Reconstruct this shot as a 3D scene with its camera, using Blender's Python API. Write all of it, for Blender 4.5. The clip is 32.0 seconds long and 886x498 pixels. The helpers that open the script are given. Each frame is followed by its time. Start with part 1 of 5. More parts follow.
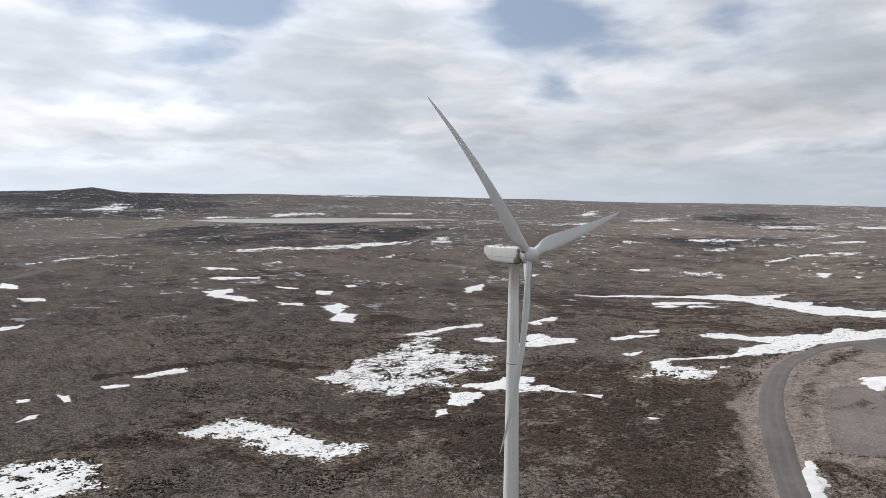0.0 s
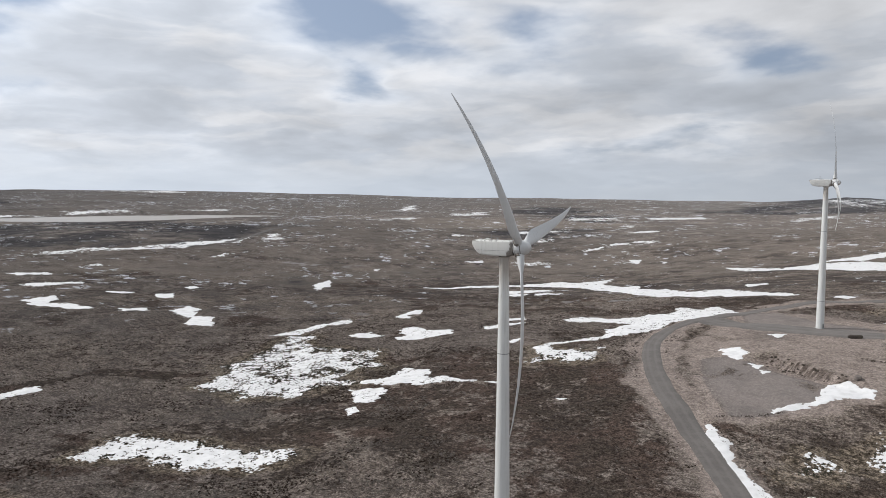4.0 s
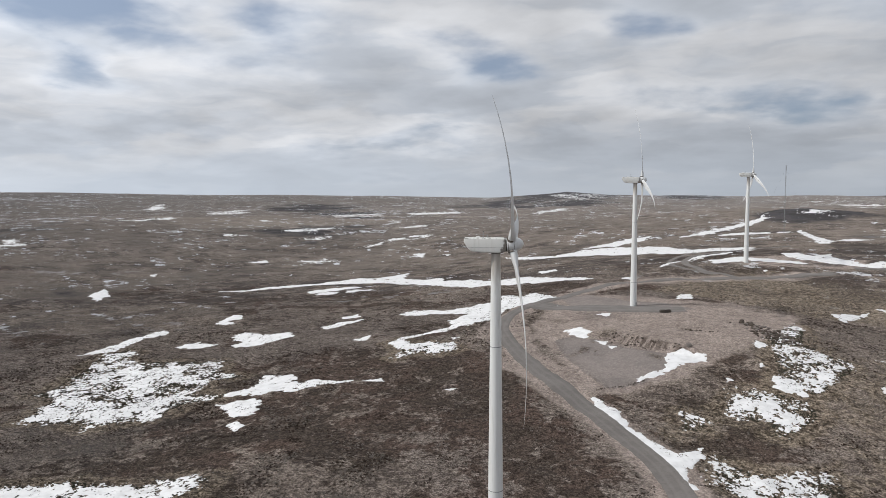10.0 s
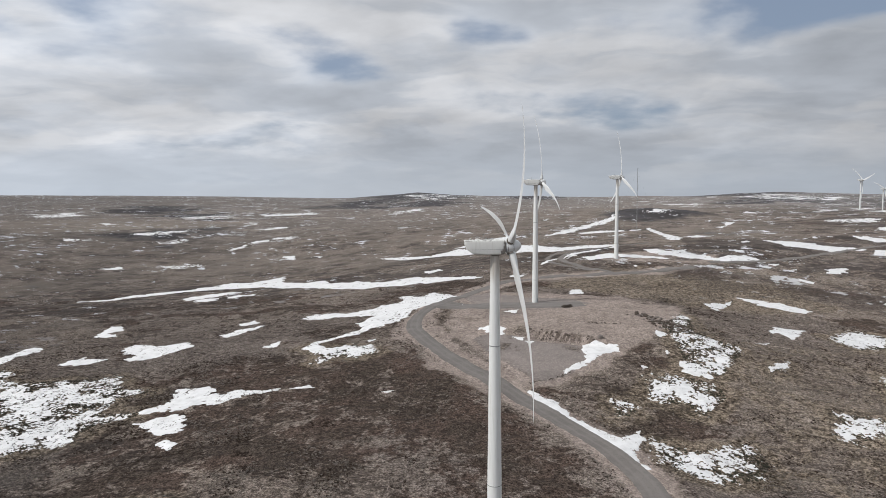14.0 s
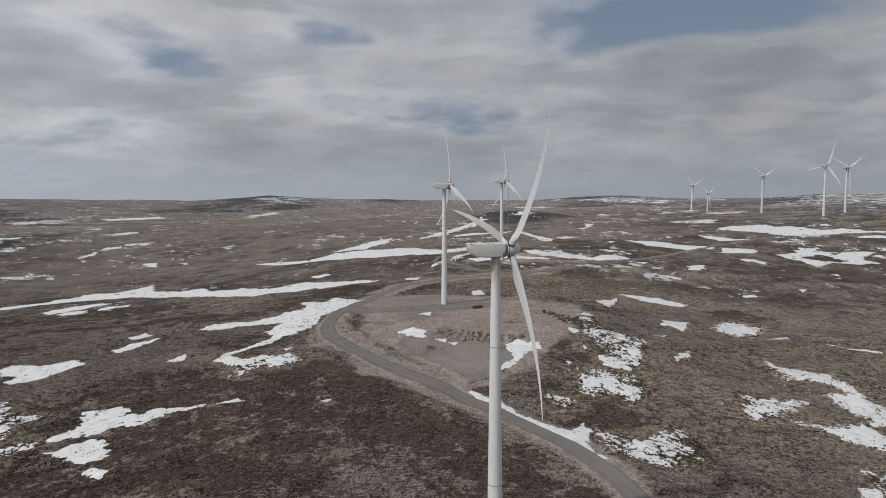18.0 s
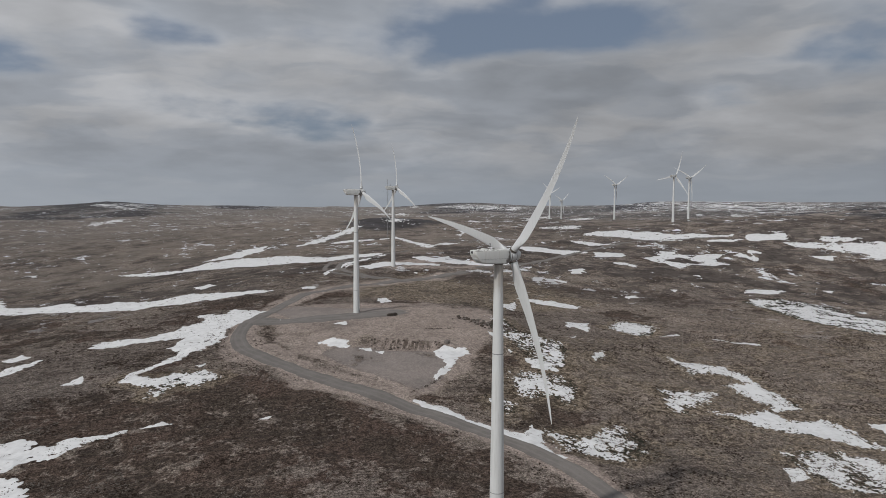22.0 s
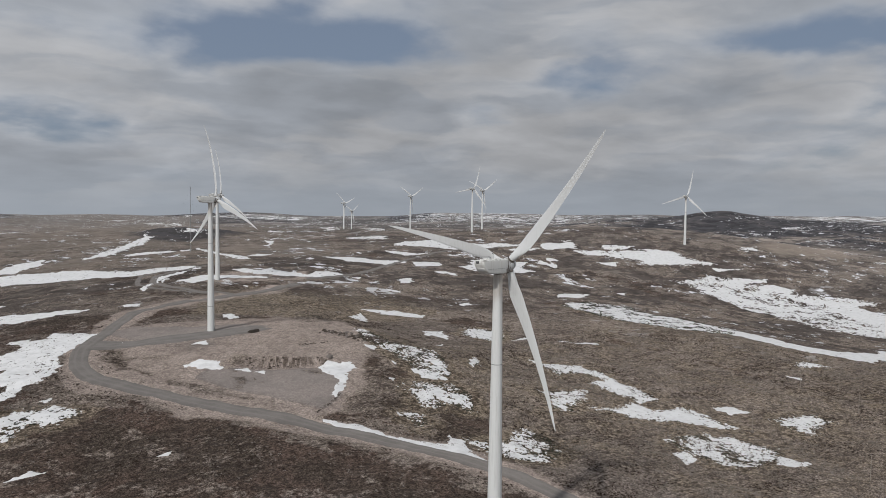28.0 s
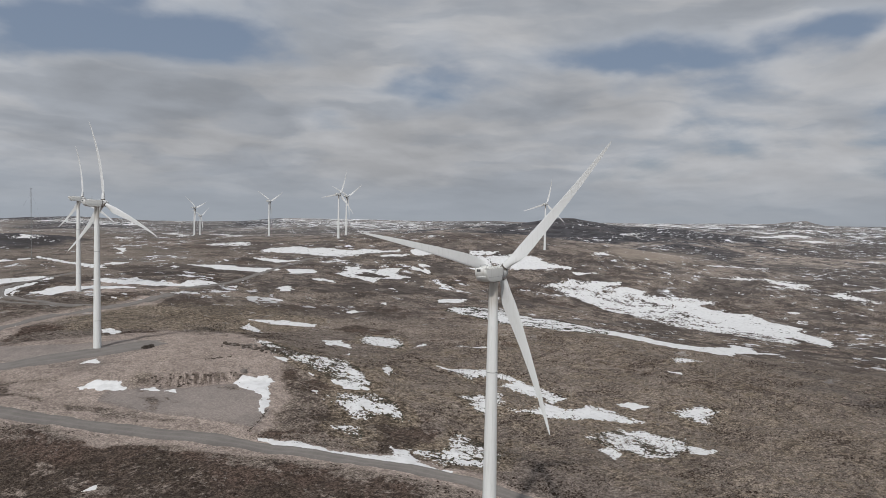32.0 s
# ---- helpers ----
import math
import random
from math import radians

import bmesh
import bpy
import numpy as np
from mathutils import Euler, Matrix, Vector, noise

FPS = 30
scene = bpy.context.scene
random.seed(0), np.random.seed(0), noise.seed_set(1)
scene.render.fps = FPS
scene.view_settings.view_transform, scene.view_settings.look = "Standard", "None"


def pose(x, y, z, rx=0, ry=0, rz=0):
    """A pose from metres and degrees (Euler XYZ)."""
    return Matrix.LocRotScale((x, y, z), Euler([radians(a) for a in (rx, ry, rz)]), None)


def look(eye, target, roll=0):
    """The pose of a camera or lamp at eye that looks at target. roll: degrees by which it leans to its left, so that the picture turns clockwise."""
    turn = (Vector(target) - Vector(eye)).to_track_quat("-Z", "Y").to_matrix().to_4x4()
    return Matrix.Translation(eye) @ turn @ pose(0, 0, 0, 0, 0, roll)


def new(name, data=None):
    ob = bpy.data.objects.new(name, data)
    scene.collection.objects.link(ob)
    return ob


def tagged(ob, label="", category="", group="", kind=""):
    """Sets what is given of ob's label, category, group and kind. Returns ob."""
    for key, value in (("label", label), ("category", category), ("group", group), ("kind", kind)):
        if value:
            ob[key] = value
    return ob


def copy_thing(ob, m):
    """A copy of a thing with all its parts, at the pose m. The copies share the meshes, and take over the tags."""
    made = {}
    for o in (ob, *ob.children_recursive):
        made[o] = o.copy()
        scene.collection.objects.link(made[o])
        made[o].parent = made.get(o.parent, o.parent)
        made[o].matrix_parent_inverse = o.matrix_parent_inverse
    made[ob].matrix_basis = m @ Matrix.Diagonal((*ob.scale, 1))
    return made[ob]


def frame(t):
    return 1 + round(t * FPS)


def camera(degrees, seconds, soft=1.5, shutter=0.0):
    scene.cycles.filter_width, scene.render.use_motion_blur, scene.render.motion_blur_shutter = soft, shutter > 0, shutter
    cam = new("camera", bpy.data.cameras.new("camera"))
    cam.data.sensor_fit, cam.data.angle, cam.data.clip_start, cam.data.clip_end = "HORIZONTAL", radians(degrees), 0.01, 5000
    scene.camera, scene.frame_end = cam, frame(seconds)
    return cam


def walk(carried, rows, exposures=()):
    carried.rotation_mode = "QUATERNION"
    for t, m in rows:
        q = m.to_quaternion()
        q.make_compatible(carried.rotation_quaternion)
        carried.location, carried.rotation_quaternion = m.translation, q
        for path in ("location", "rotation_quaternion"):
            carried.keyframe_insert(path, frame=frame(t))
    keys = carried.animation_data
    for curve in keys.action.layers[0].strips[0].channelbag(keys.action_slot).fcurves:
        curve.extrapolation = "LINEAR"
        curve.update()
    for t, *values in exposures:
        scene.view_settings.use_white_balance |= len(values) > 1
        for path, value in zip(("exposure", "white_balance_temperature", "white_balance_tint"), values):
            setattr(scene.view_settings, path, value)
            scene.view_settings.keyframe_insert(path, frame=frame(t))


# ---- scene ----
cam = camera(64.39, 32.0, soft=0.6)
PATH = [
    (0.0, 124.58, -107.92, 90.99, 54.913, -4.111, -0.350),
    (1.0, 118.28, -116.43, 90.98, 50.923, -4.192, -0.290),
    (2.0, 111.42, -124.94, 90.91, 47.084, -4.255, -0.244),
    (3.0, 103.98, -132.91, 90.85, 43.241, -4.333, -0.220),
    (3.5, 100.30, -136.55, 90.84, 41.395, -4.380, -0.182),
    (5.5, 84.71, -149.06, 90.89, 34.313, -4.548, -0.073),
    (6.0, 80.61, -151.70, 90.97, 32.539, -4.562, -0.004),
    (7.0, 72.00, -156.61, 91.15, 29.058, -4.606, 0.141),
    (8.0, 63.16, -161.37, 91.29, 25.695, -4.667, 0.183),
    (9.0, 54.20, -165.75, 91.38, 22.491, -4.693, 0.269),
    (9.5, 49.65, -167.82, 91.44, 20.786, -4.705, 0.279),
    (10.0, 45.07, -169.84, 91.51, 19.147, -4.728, 0.289),
    (11.0, 35.93, -173.64, 91.74, 15.964, -4.744, 0.267),
    (12.0, 26.78, -176.95, 92.01, 12.848, -4.770, 0.210),
    (13.0, 17.44, -179.24, 92.34, 9.765, -4.751, 0.243),
    (14.0, 7.68, -180.83, 92.51, 6.639, -4.749, 0.267),
    (14.5, 2.79, -181.46, 92.57, 5.074, -4.738, 0.276),
    (16.5, -16.83, -182.11, 92.75, -1.054, -4.667, 0.204),
    (17.0, -21.83, -181.87, 92.75, -2.598, -4.617, 0.203),
    (18.0, -31.72, -181.01, 92.76, -5.645, -4.538, 0.122),
    (19.0, -41.38, -179.21, 92.77, -8.638, -4.407, 0.013),
    (20.0, -50.89, -176.55, 92.71, -11.626, -4.271, -0.026),
    (20.5, -55.55, -174.99, 92.68, -13.020, -4.166, -0.055),
    (21.0, -60.16, -173.41, 92.66, -14.607, -4.140, -0.075),
    (22.0, -69.35, -170.08, 92.59, -17.643, -3.984, -0.103),
    (23.0, -78.48, -166.49, 92.41, -20.668, -3.824, -0.254),
    (23.5, -82.87, -164.39, 92.27, -22.164, -3.729, -0.314),
    (24.0, -87.19, -162.12, 92.13, -23.766, -3.663, -0.358),
    (25.0, -95.65, -156.60, 91.88, -26.803, -3.509, -0.489),
    (25.5, -99.70, -153.75, 91.78, -28.340, -3.410, -0.494),
    (27.5, -115.07, -141.98, 91.77, -34.456, -3.122, -0.651),
    (28.0, -118.79, -138.84, 91.82, -36.008, -3.022, -0.655),
    (29.0, -126.08, -132.38, 91.94, -39.124, -2.865, -0.713),
    (30.0, -132.97, -125.47, 92.01, -42.265, -2.687, -0.767),
    (31.0, -139.15, -118.02, 91.91, -45.384, -2.519, -0.854),
    (32.0, -145.60, -110.59, 91.75, -48.571, -2.378, -0.964),
]
EXPOSURES = [(0.0, -0.03), (5.0, -0.06), (9.0, -0.07), (13.0, -0.04), (17.0, -0.36), (19.0, -0.59), (22.0, -0.63), (25.0, -0.54), (30.0, -0.39), (32.0, -0.34)]
SUN_POWER, SKY_GAIN, CLOUD_SUNWARD, CLOUD_FLOOR, SNOWLINE = 2.8, 1.0, 6.4, 4.8, 0.86
CLOUD_EDGE, CLOUD_FILL, CLOUD_SHIFT = 0.575, 0.07, (0.0, 0.0, 0.0)
walk(cam, [(t, pose(x, y, z, 90 + pitch, roll, yaw)) for t, x, y, z, yaw, pitch, roll in PATH], EXPOSURES)

# ---------------------------------------------------------------- light
SUN_AZ, SUN_EL = -116.0, 41.0          # degrees clockwise from +y, and above the horizon
sun_dir = Vector((math.sin(radians(SUN_AZ)) * math.cos(radians(SUN_EL)),
                  math.cos(radians(SUN_AZ)) * math.cos(radians(SUN_EL)), math.sin(radians(SUN_EL))))
sun = new("sun", bpy.data.lights.new("sun", "SUN"))
sun.data.energy, sun.data.angle, sun.data.color = SUN_POWER, radians(2.2), (1.0, 0.96, 0.91)
sun.matrix_world = look(sun_dir * 500, (0, 0, 0))


class Nodes:
    """A short way to write node trees."""

    def __init__(self, tree):
        self.tree = tree
        tree.nodes.clear()

    def add(self, kind, ins=None, **props):
        n = self.tree.nodes.new(kind)
        for k, v in props.items():
            if k == "operation":
                n.operation = v
            elif k == "use_clamp":
                n.use_clamp = v
            elif k == "data_type":
                n.data_type = v
            elif k == "blend_type":
                n.blend_type = v
            elif k == "interpolation_type":
                n.interpolation_type = v
            elif k == "attribute_name":
                n.attribute_name = v
            elif k == "sky_type":
                n.sky_type = v
            elif k == "sun_disc":
                n.sun_disc = v
            elif k == "sun_elevation":
                n.sun_elevation = v
            elif k == "sun_rotation":
                n.sun_rotation = v
            elif k == "air_density":
                n.air_density = v
            elif k == "dust_density":
                n.dust_density = v
            else:
                raise KeyError(k)
        for k, v in (ins or {}).items():
            self.link(v, n.inputs[k])
        return n

    def link(self, v, socket):
        if isinstance(v, bpy.types.NodeSocket):
            self.tree.links.new(v, socket)
        elif isinstance(v, bpy.types.Node):
            self.tree.links.new(v.outputs[0], socket)
        else:
            socket.default_value = v

    def math(self, op, a, b=0.0, c=0.0, clamp=False):
        return self.add("ShaderNodeMath", {0: a, 1: b, 2: c}, operation=op, use_clamp=clamp).outputs[0]

    def mix(self, f, a, b, mode="MIX"):
        n = self.add("ShaderNodeMix", {0: f}, data_type="RGBA", blend_type=mode)
        self.link(rgb(a), n.inputs[6])
        self.link(rgb(b), n.inputs[7])
        return n.outputs[2]

    def noise(self, vec, scale, detail=4.0, rough=0.55, distort=0.0):
        return self.add("ShaderNodeTexNoise", {"Vector": vec, "Scale": scale, "Detail": detail, "Roughness": rough, "Distortion": distort}).outputs[0]

    def ramp(self, v, lo, hi, a=0.0, b=1.0):
        return self.add("ShaderNodeMapRange", {0: v, 1: lo, 2: hi, 3: a, 4: b}, interpolation_type="SMOOTHSTEP").outputs[0]


def rgb(c):
    return (*c, 1.0) if isinstance(c, tuple) and len(c) == 3 else c


world = bpy.data.worlds.new("sky")
scene.world = world
world.use_nodes = True
w = Nodes(world.node_tree)
sky = w.add("ShaderNodeTexSky", sky_type="NISHITA", sun_disc=False, sun_elevation=radians(SUN_EL), sun_rotation=radians(SUN_AZ), air_density=1.0, dust_density=1.4)
way = w.add("ShaderNodeTexCoord").outputs["Generated"]
sep = w.add("ShaderNodeSeparateXYZ", {0: way})
up = w.math("MAXIMUM", sep.outputs[2], 0.0)
flat = w.math("DIVIDE", 1.0, w.math("ADD", up, 0.21))
sheet = w.add("ShaderNodeCombineXYZ", {0: w.math("MULTIPLY", sep.outputs[0], flat), 1: w.math("MULTIPLY", sep.outputs[1], flat), 2: 3.1}).outputs[0]
toward = w.math("MULTIPLY_ADD", w.add("ShaderNodeVectorMath", {0: way, 1: (sun_dir.x, sun_dir.y, 0.0)}, operation="DOT_PRODUCT").outputs["Value"], 0.5, 0.5)
sheet = w.add("ShaderNodeVectorMath", {0: sheet, 1: CLOUD_SHIFT}, operation="ADD").outputs[0]
billow = w.noise(sheet, 1.75, 7.0, 0.50, 0.12)
wide = w.noise(sheet, 0.42, 3.0, 0.5)
mass = w.math("ADD", billow, w.math("MULTIPLY", wide, 0.5))
# breaks in the cloud: azimuth, elevation, their half-widths in degrees, and how clear they are
GAPS = [(20, 13.5, 11, 2.3, 1.0), (-4, 12.6, 3.8, 1.9, 0.8), (9, 5.8, 3.5, 1.7, 0.6), (45, 10.1, 4.5, 1.2, 0.8), (38, 7.4, 3, 1.0, 0.55), (63, 13.2, 7, 1.2, 0.9), (78, 13.8, 6, 1.4, 0.9),
        (-16, 9.4, 3, 1.4, 0.65), (-20, 4.2, 5, 1.3, 0.5), (-32, 12.8, 3.2, 1.4, 0.7), (-41, 11.2, 2.5, 1.0, 0.5), (-47, 13.4, 5.5, 2.0, 1.0), (-47, 8.6, 2.6, 2.0, 0.9), (-75, 14.2, 6, 2.2, 1.0), (-73, 10.3, 4.5, 1.1, 0.9)]
fray = w.add("ShaderNodeTexNoise", {"Vector": sheet, "Scale": 2.4, "Detail": 4.0, "Roughness": 0.52})
fray = w.add("ShaderNodeSeparateColor", {0: fray.outputs["Color"]})
azimuth = w.math("ADD", w.math("MULTIPLY", w.math("ARCTAN2", sep.outputs[0], sep.outputs[1]), 57.2958), w.math("MULTIPLY_ADD", fray.outputs[0], 11.0, -5.5))
height = w.math("ADD", w.math("MULTIPLY", w.math("ARCSINE", sep.outputs[2]), 57.2958), w.math("MULTIPLY_ADD", fray.outputs[1], 3.6, -1.8))
open_sky = 0.0
for ga, ge, gw, gh, depth in GAPS:
    u, v = w.math("MULTIPLY_ADD", azimuth, 1 / gw, -ga / gw), w.math("MULTIPLY_ADD", height, 1 / gh, -ge / gh)
    d = w.math("SQRT", w.math("MULTIPLY_ADD", u, u, w.math("MULTIPLY", v, v)))
    open_sky = w.math("MAXIMUM", open_sky, w.ramp(d, 0.0, 1.9, depth, 0.0))
bands = w.noise(w.add("ShaderNodeCombineXYZ", {0: w.math("MULTIPLY", azimuth, 0.062), 1: w.math("MULTIPLY", height, 0.36), 2: 0.4}).outputs[0], 1.0, 5.0, 0.5, 0.2)
mass = w.math("ADD", w.math("ADD", mass, w.math("MULTIPLY_ADD", bands, 0.34, -0.17)), w.math("MULTIPLY_ADD", open_sky, -0.33, CLOUD_FILL))
cover = w.ramp(mass, CLOUD_EDGE - 0.10, CLOUD_EDGE + 0.17)
relief = w.noise(w.add("ShaderNodeVectorMath", {0: sheet, 1: (0.13, 0.07, 0.0)}, operation="ADD").outputs[0], 1.75, 7.0, 0.50, 0.12)
lit = w.ramp(w.math("SUBTRACT", billow, relief), -0.13, 0.13)
core = w.ramp(mass, CLOUD_EDGE + 0.06, CLOUD_EDGE + 0.38, 1.12, 0.86)
shine = w.math("MULTIPLY_ADD", w.math("POWER", toward, 2.0), CLOUD_SUNWARD, CLOUD_FLOOR)
bright = w.math("MULTIPLY", w.math("MULTIPLY", shine, core), w.math("MULTIPLY", w.math("MULTIPLY_ADD", lit, 0.22, 0.90), w.ramp(bands, 0.36, 0.62, 1.11, 0.92)))
cloud = w.mix(1.0, w.add("ShaderNodeCombineColor", {0: bright, 1: bright, 2: bright}).outputs[0], w.mix(w.ramp(bands, 0.38, 0.60), (0.965, 0.985, 1.030), (0.915, 0.980, 1.085)), "MULTIPLY")
pale = w.math("MULTIPLY", shine, 0.62)
pale = w.mix(1.0, w.add("ShaderNodeCombineColor", {0: pale, 1: pale, 2: pale}).outputs[0], (0.80, 0.98, 1.32), "MULTIPLY")
blue = w.mix(0.25, pale, w.mix(1.0, sky, (SKY_GAIN, SKY_GAIN, SKY_GAIN), "MULTIPLY"))
mixed = w.mix(cover, blue, cloud)
haze = w.ramp(sep.outputs[2], 0.0, 0.085, 0.80, 0.0)
veil = w.math("MULTIPLY", shine, 0.93)
veil = w.mix(1.0, w.add("ShaderNodeCombineColor", {0: veil, 1: veil, 2: veil}).outputs[0], (0.885, 0.975, 1.10), "MULTIPLY")
final = w.mix(haze, mixed, veil)
w.add("ShaderNodeOutputWorld", {0: w.add("ShaderNodeBackground", {0: final, 1: 0.1})})


# ---------------------------------------------------------------- materials
def material(name):
    m = bpy.data.materials.new(name)
    m.use_nodes = True
    return m, Nodes(m.node_tree)


def finish(n, color, rough=0.9, bump=None, height=0.0, metallic=0.0, spec=0.3, loose=0.0):
    ins = {"Base Color": rgb(color), "Roughness": rough, "Metallic": metallic, "Specular IOR Level": spec, "Diffuse Roughness": loose}
    if bump is not None:
        ins["Normal"] = n.add("ShaderNodeBump", {"Height": bump, "Distance": height, "Strength": 1.0})
    b = n.add("ShaderNodeBsdfPrincipled", ins)
    n.add("ShaderNodeOutputMaterial", {0: b})


def place_of(n):
    return n.add("ShaderNodeNewGeometry").outputs["Position"]


def tundra_material():
    m, n = material("tundra")
    p = place_of(n)

    def fact(name):
        return n.add("ShaderNodeAttribute", attribute_name=name).outputs["Fac"]

    def swept(turn, sx, sy):
        return n.add("ShaderNodeMapping", {0: p, 2: (0, 0, turn), 3: (sx, sy, sy)}).outputs[0]

    def part_of(amount, v):
        return n.math("MULTIPLY", v, amount)

    gravel, heath, moss, far, mid, remote = fact("gravel"), fact("heath"), fact("moss"), fact("far"), fact("mid"), fact("remote")
    crag, pale, snowy, cut, bog, bank = fact("crag"), fact("pale"), fact("snowy"), fact("cut"), fact("bog"), fact("bank")
    n0, n1, n2 = n.noise(p, 0.0065, 4.0, 0.55), n.noise(p, 0.026, 6.0, 0.62, 0.5), n.noise(p, 0.085, 7.0, 0.66, 0.5)
    n3, n4, n5 = n.noise(p, 0.42, 5.0, 0.68), n.noise(p, 1.25, 4.0, 0.72), n.noise(p, 4.0, 3.0, 0.7)
    # dry sedge in slow sweeps, greyer and paler by turns
    c = n.mix(n.ramp(n0, 0.40, 0.60), (0.228, 0.199, 0.184), (0.280, 0.242, 0.215))
    c = n.mix(part_of(0.55, n.ramp(n1, 0.46, 0.64)), c, (0.174, 0.147, 0.133))
    c = n.mix(part_of(0.45, n.ramp(n2, 0.54, 0.66)), c, (0.137, 0.115, 0.104))
    c = n.mix(part_of(0.35, n.ramp(n2, 0.46, 0.34)), c, (0.324, 0.286, 0.257))
    streak = n.noise(swept(0.35, 0.05, 0.16), 1.0, 7.0, 0.68, 0.6)
    c = n.mix(part_of(0.42, n.ramp(streak, 0.54, 0.60)), c, (0.109, 0.090, 0.081))
    c = n.mix(part_of(0.35, n.ramp(streak, 0.45, 0.37)), c, (0.328, 0.291, 0.262))
    # low crowberry heath in dark patches with ragged rims
    hm = n.ramp(n.math("ADD", heath, n.math("MULTIPLY_ADD", n2, 1.5, n.math("MULTIPLY_ADD", n3, 0.55, -1.025))), 0.40, 0.56)
    dark = n.mix(n.ramp(n1, 0.40, 0.60), (0.107, 0.076, 0.064), (0.077, 0.062, 0.052))
    dark = n.mix(part_of(0.6, n.ramp(n3, 0.50, 0.64)), dark, (0.046, 0.034, 0.029))
    c = n.mix(part_of(0.86, hm), c, dark)
    scrub = n.math("MULTIPLY", n.ramp(n.noise(p, 0.28, 6.0, 0.72, 0.4), 0.545, 0.60), n.math("MULTIPLY", n.ramp(n1, 0.40, 0.56), n.ramp(heath, 0.02, 0.34, 0.25, 1.0)))
    c = n.mix(part_of(0.78, scrub), c, (0.052, 0.040, 0.034))
    mm = n.ramp(n.math("ADD", moss, n.math("MULTIPLY_ADD", n2, 1.3, -0.75)), 0.35, 0.75)
    c = n.mix(part_of(0.72, mm), c, n.mix(n.ramp(n3, 0.44, 0.64), (0.290, 0.246, 0.198), (0.112, 0.096, 0.072)))
    # crushed rock, smoother and greyer where it was graded flat
    gm = n.ramp(n.math("ADD", gravel, n.math("MULTIPLY_ADD", n3, 0.5, n.math("MULTIPLY_ADD", n2, 0.9, -0.70))), 0.40, 0.54)
    stone = n.mix(n.ramp(n2, 0.38, 0.62), (0.371, 0.317, 0.288), (0.299, 0.255, 0.233))
    stone = n.mix(part_of(0.5, n.ramp(n3, 0.54, 0.66)), stone, (0.195, 0.160, 0.139))
    stone = n.mix(n.ramp(n.math("ADD", cut, n.math("MULTIPLY_ADD", n2, 0.5, -0.25)), 0.35, 0.60), stone, n.mix(n.ramp(n1, 0.4, 0.6), (0.272, 0.240, 0.225), (0.246, 0.219, 0.207)))
    # shade of the cut bank's gullies, painted in as dark streaks
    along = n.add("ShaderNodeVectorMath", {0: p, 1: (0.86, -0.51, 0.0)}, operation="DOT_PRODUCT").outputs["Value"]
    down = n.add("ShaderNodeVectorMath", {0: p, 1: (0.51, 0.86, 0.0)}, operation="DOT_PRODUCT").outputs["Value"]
    gully_shade = n.noise(n.add("ShaderNodeCombineXYZ", {0: part_of(0.60, along), 1: part_of(0.13, down)}).outputs[0], 1.0, 5.0, 0.62, 0.5)
    stone = n.mix(n.math("MULTIPLY", bank, part_of(0.85, n.ramp(gully_shade, 0.47, 0.56))), stone, (0.098, 0.078, 0.066))
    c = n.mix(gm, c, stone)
    # tussocks: sunlit crowns and shaded gaps painted into the colour
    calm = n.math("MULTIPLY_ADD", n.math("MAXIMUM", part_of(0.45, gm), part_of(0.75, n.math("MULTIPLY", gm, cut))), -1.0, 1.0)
    crown_shade = n.mix(n.ramp(n4, 0.38, 0.62), (1.46, 1.44, 1.40), (0.44, 0.42, 0.40))
    crown_shade = n.mix(1.0, crown_shade, n.mix(n.ramp(n5, 0.38, 0.62), (1.22, 1.22, 1.22), (0.74, 0.73, 0.72)), "MULTIPLY")
    crown_shade = n.mix(1.0, crown_shade, n.mix(n.ramp(n3, 0.40, 0.62), (1.22, 1.22, 1.22), (0.72, 0.71, 0.70)), "MULTIPLY")
    c = n.mix(calm, c, n.mix(1.0, c, crown_shade, "MULTIPLY"))
    # thin dark seams between the hummocks
    def seam(vec, detail, at, width):
        return n.ramp(n.math("ABSOLUTE", n.math("SUBTRACT", n.noise(vec, 1.0, detail, 0.64, 0.7), at)), width * 0.2, width, 1.0, 0.0)
    lines = n.math("MULTIPLY", seam(swept(0.3, 0.022, 0.075), 8.0, 0.5, 0.016), n.ramp(n1, 0.40, 0.52))
    lines = n.math("MAXIMUM", lines, n.math("MULTIPLY", seam(swept(-0.5, 0.10, 0.16), 5.0, 0.5, 0.018), n.ramp(n.noise(p, 0.035, 3.0, 0.6), 0.48, 0.58)))
    c = n.mix(n.math("MULTIPLY", lines, n.math("MULTIPLY_ADD", gm, -0.7, 0.78)), c, (0.058, 0.047, 0.042))
    # the middle country: closer dark heath, with the shading of the relief painted in
    h1, h2 = n.noise(p, 0.012, 8.0, 0.64, 0.5), n.noise(p, 0.045, 6.0, 0.68)
    c = n.mix(n.math("MULTIPLY", bog, part_of(0.80, n.ramp(h1, 0.50, 0.55))), c, (0.089, 0.077, 0.071))
    c = n.mix(n.math("MULTIPLY", bog, part_of(0.75, n.ramp(h2, 0.53, 0.58))), c, (0.065, 0.055, 0.052))
    c = n.mix(n.math("MULTIPLY", mid, part_of(0.40, n.ramp(h2, 0.44, 0.38))), c, (0.297, 0.265, 0.241))
    # distant country: dark rock, pale sedge flats, flecks of old snow, and painted haze
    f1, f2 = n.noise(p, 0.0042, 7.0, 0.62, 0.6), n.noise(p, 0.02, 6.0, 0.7)
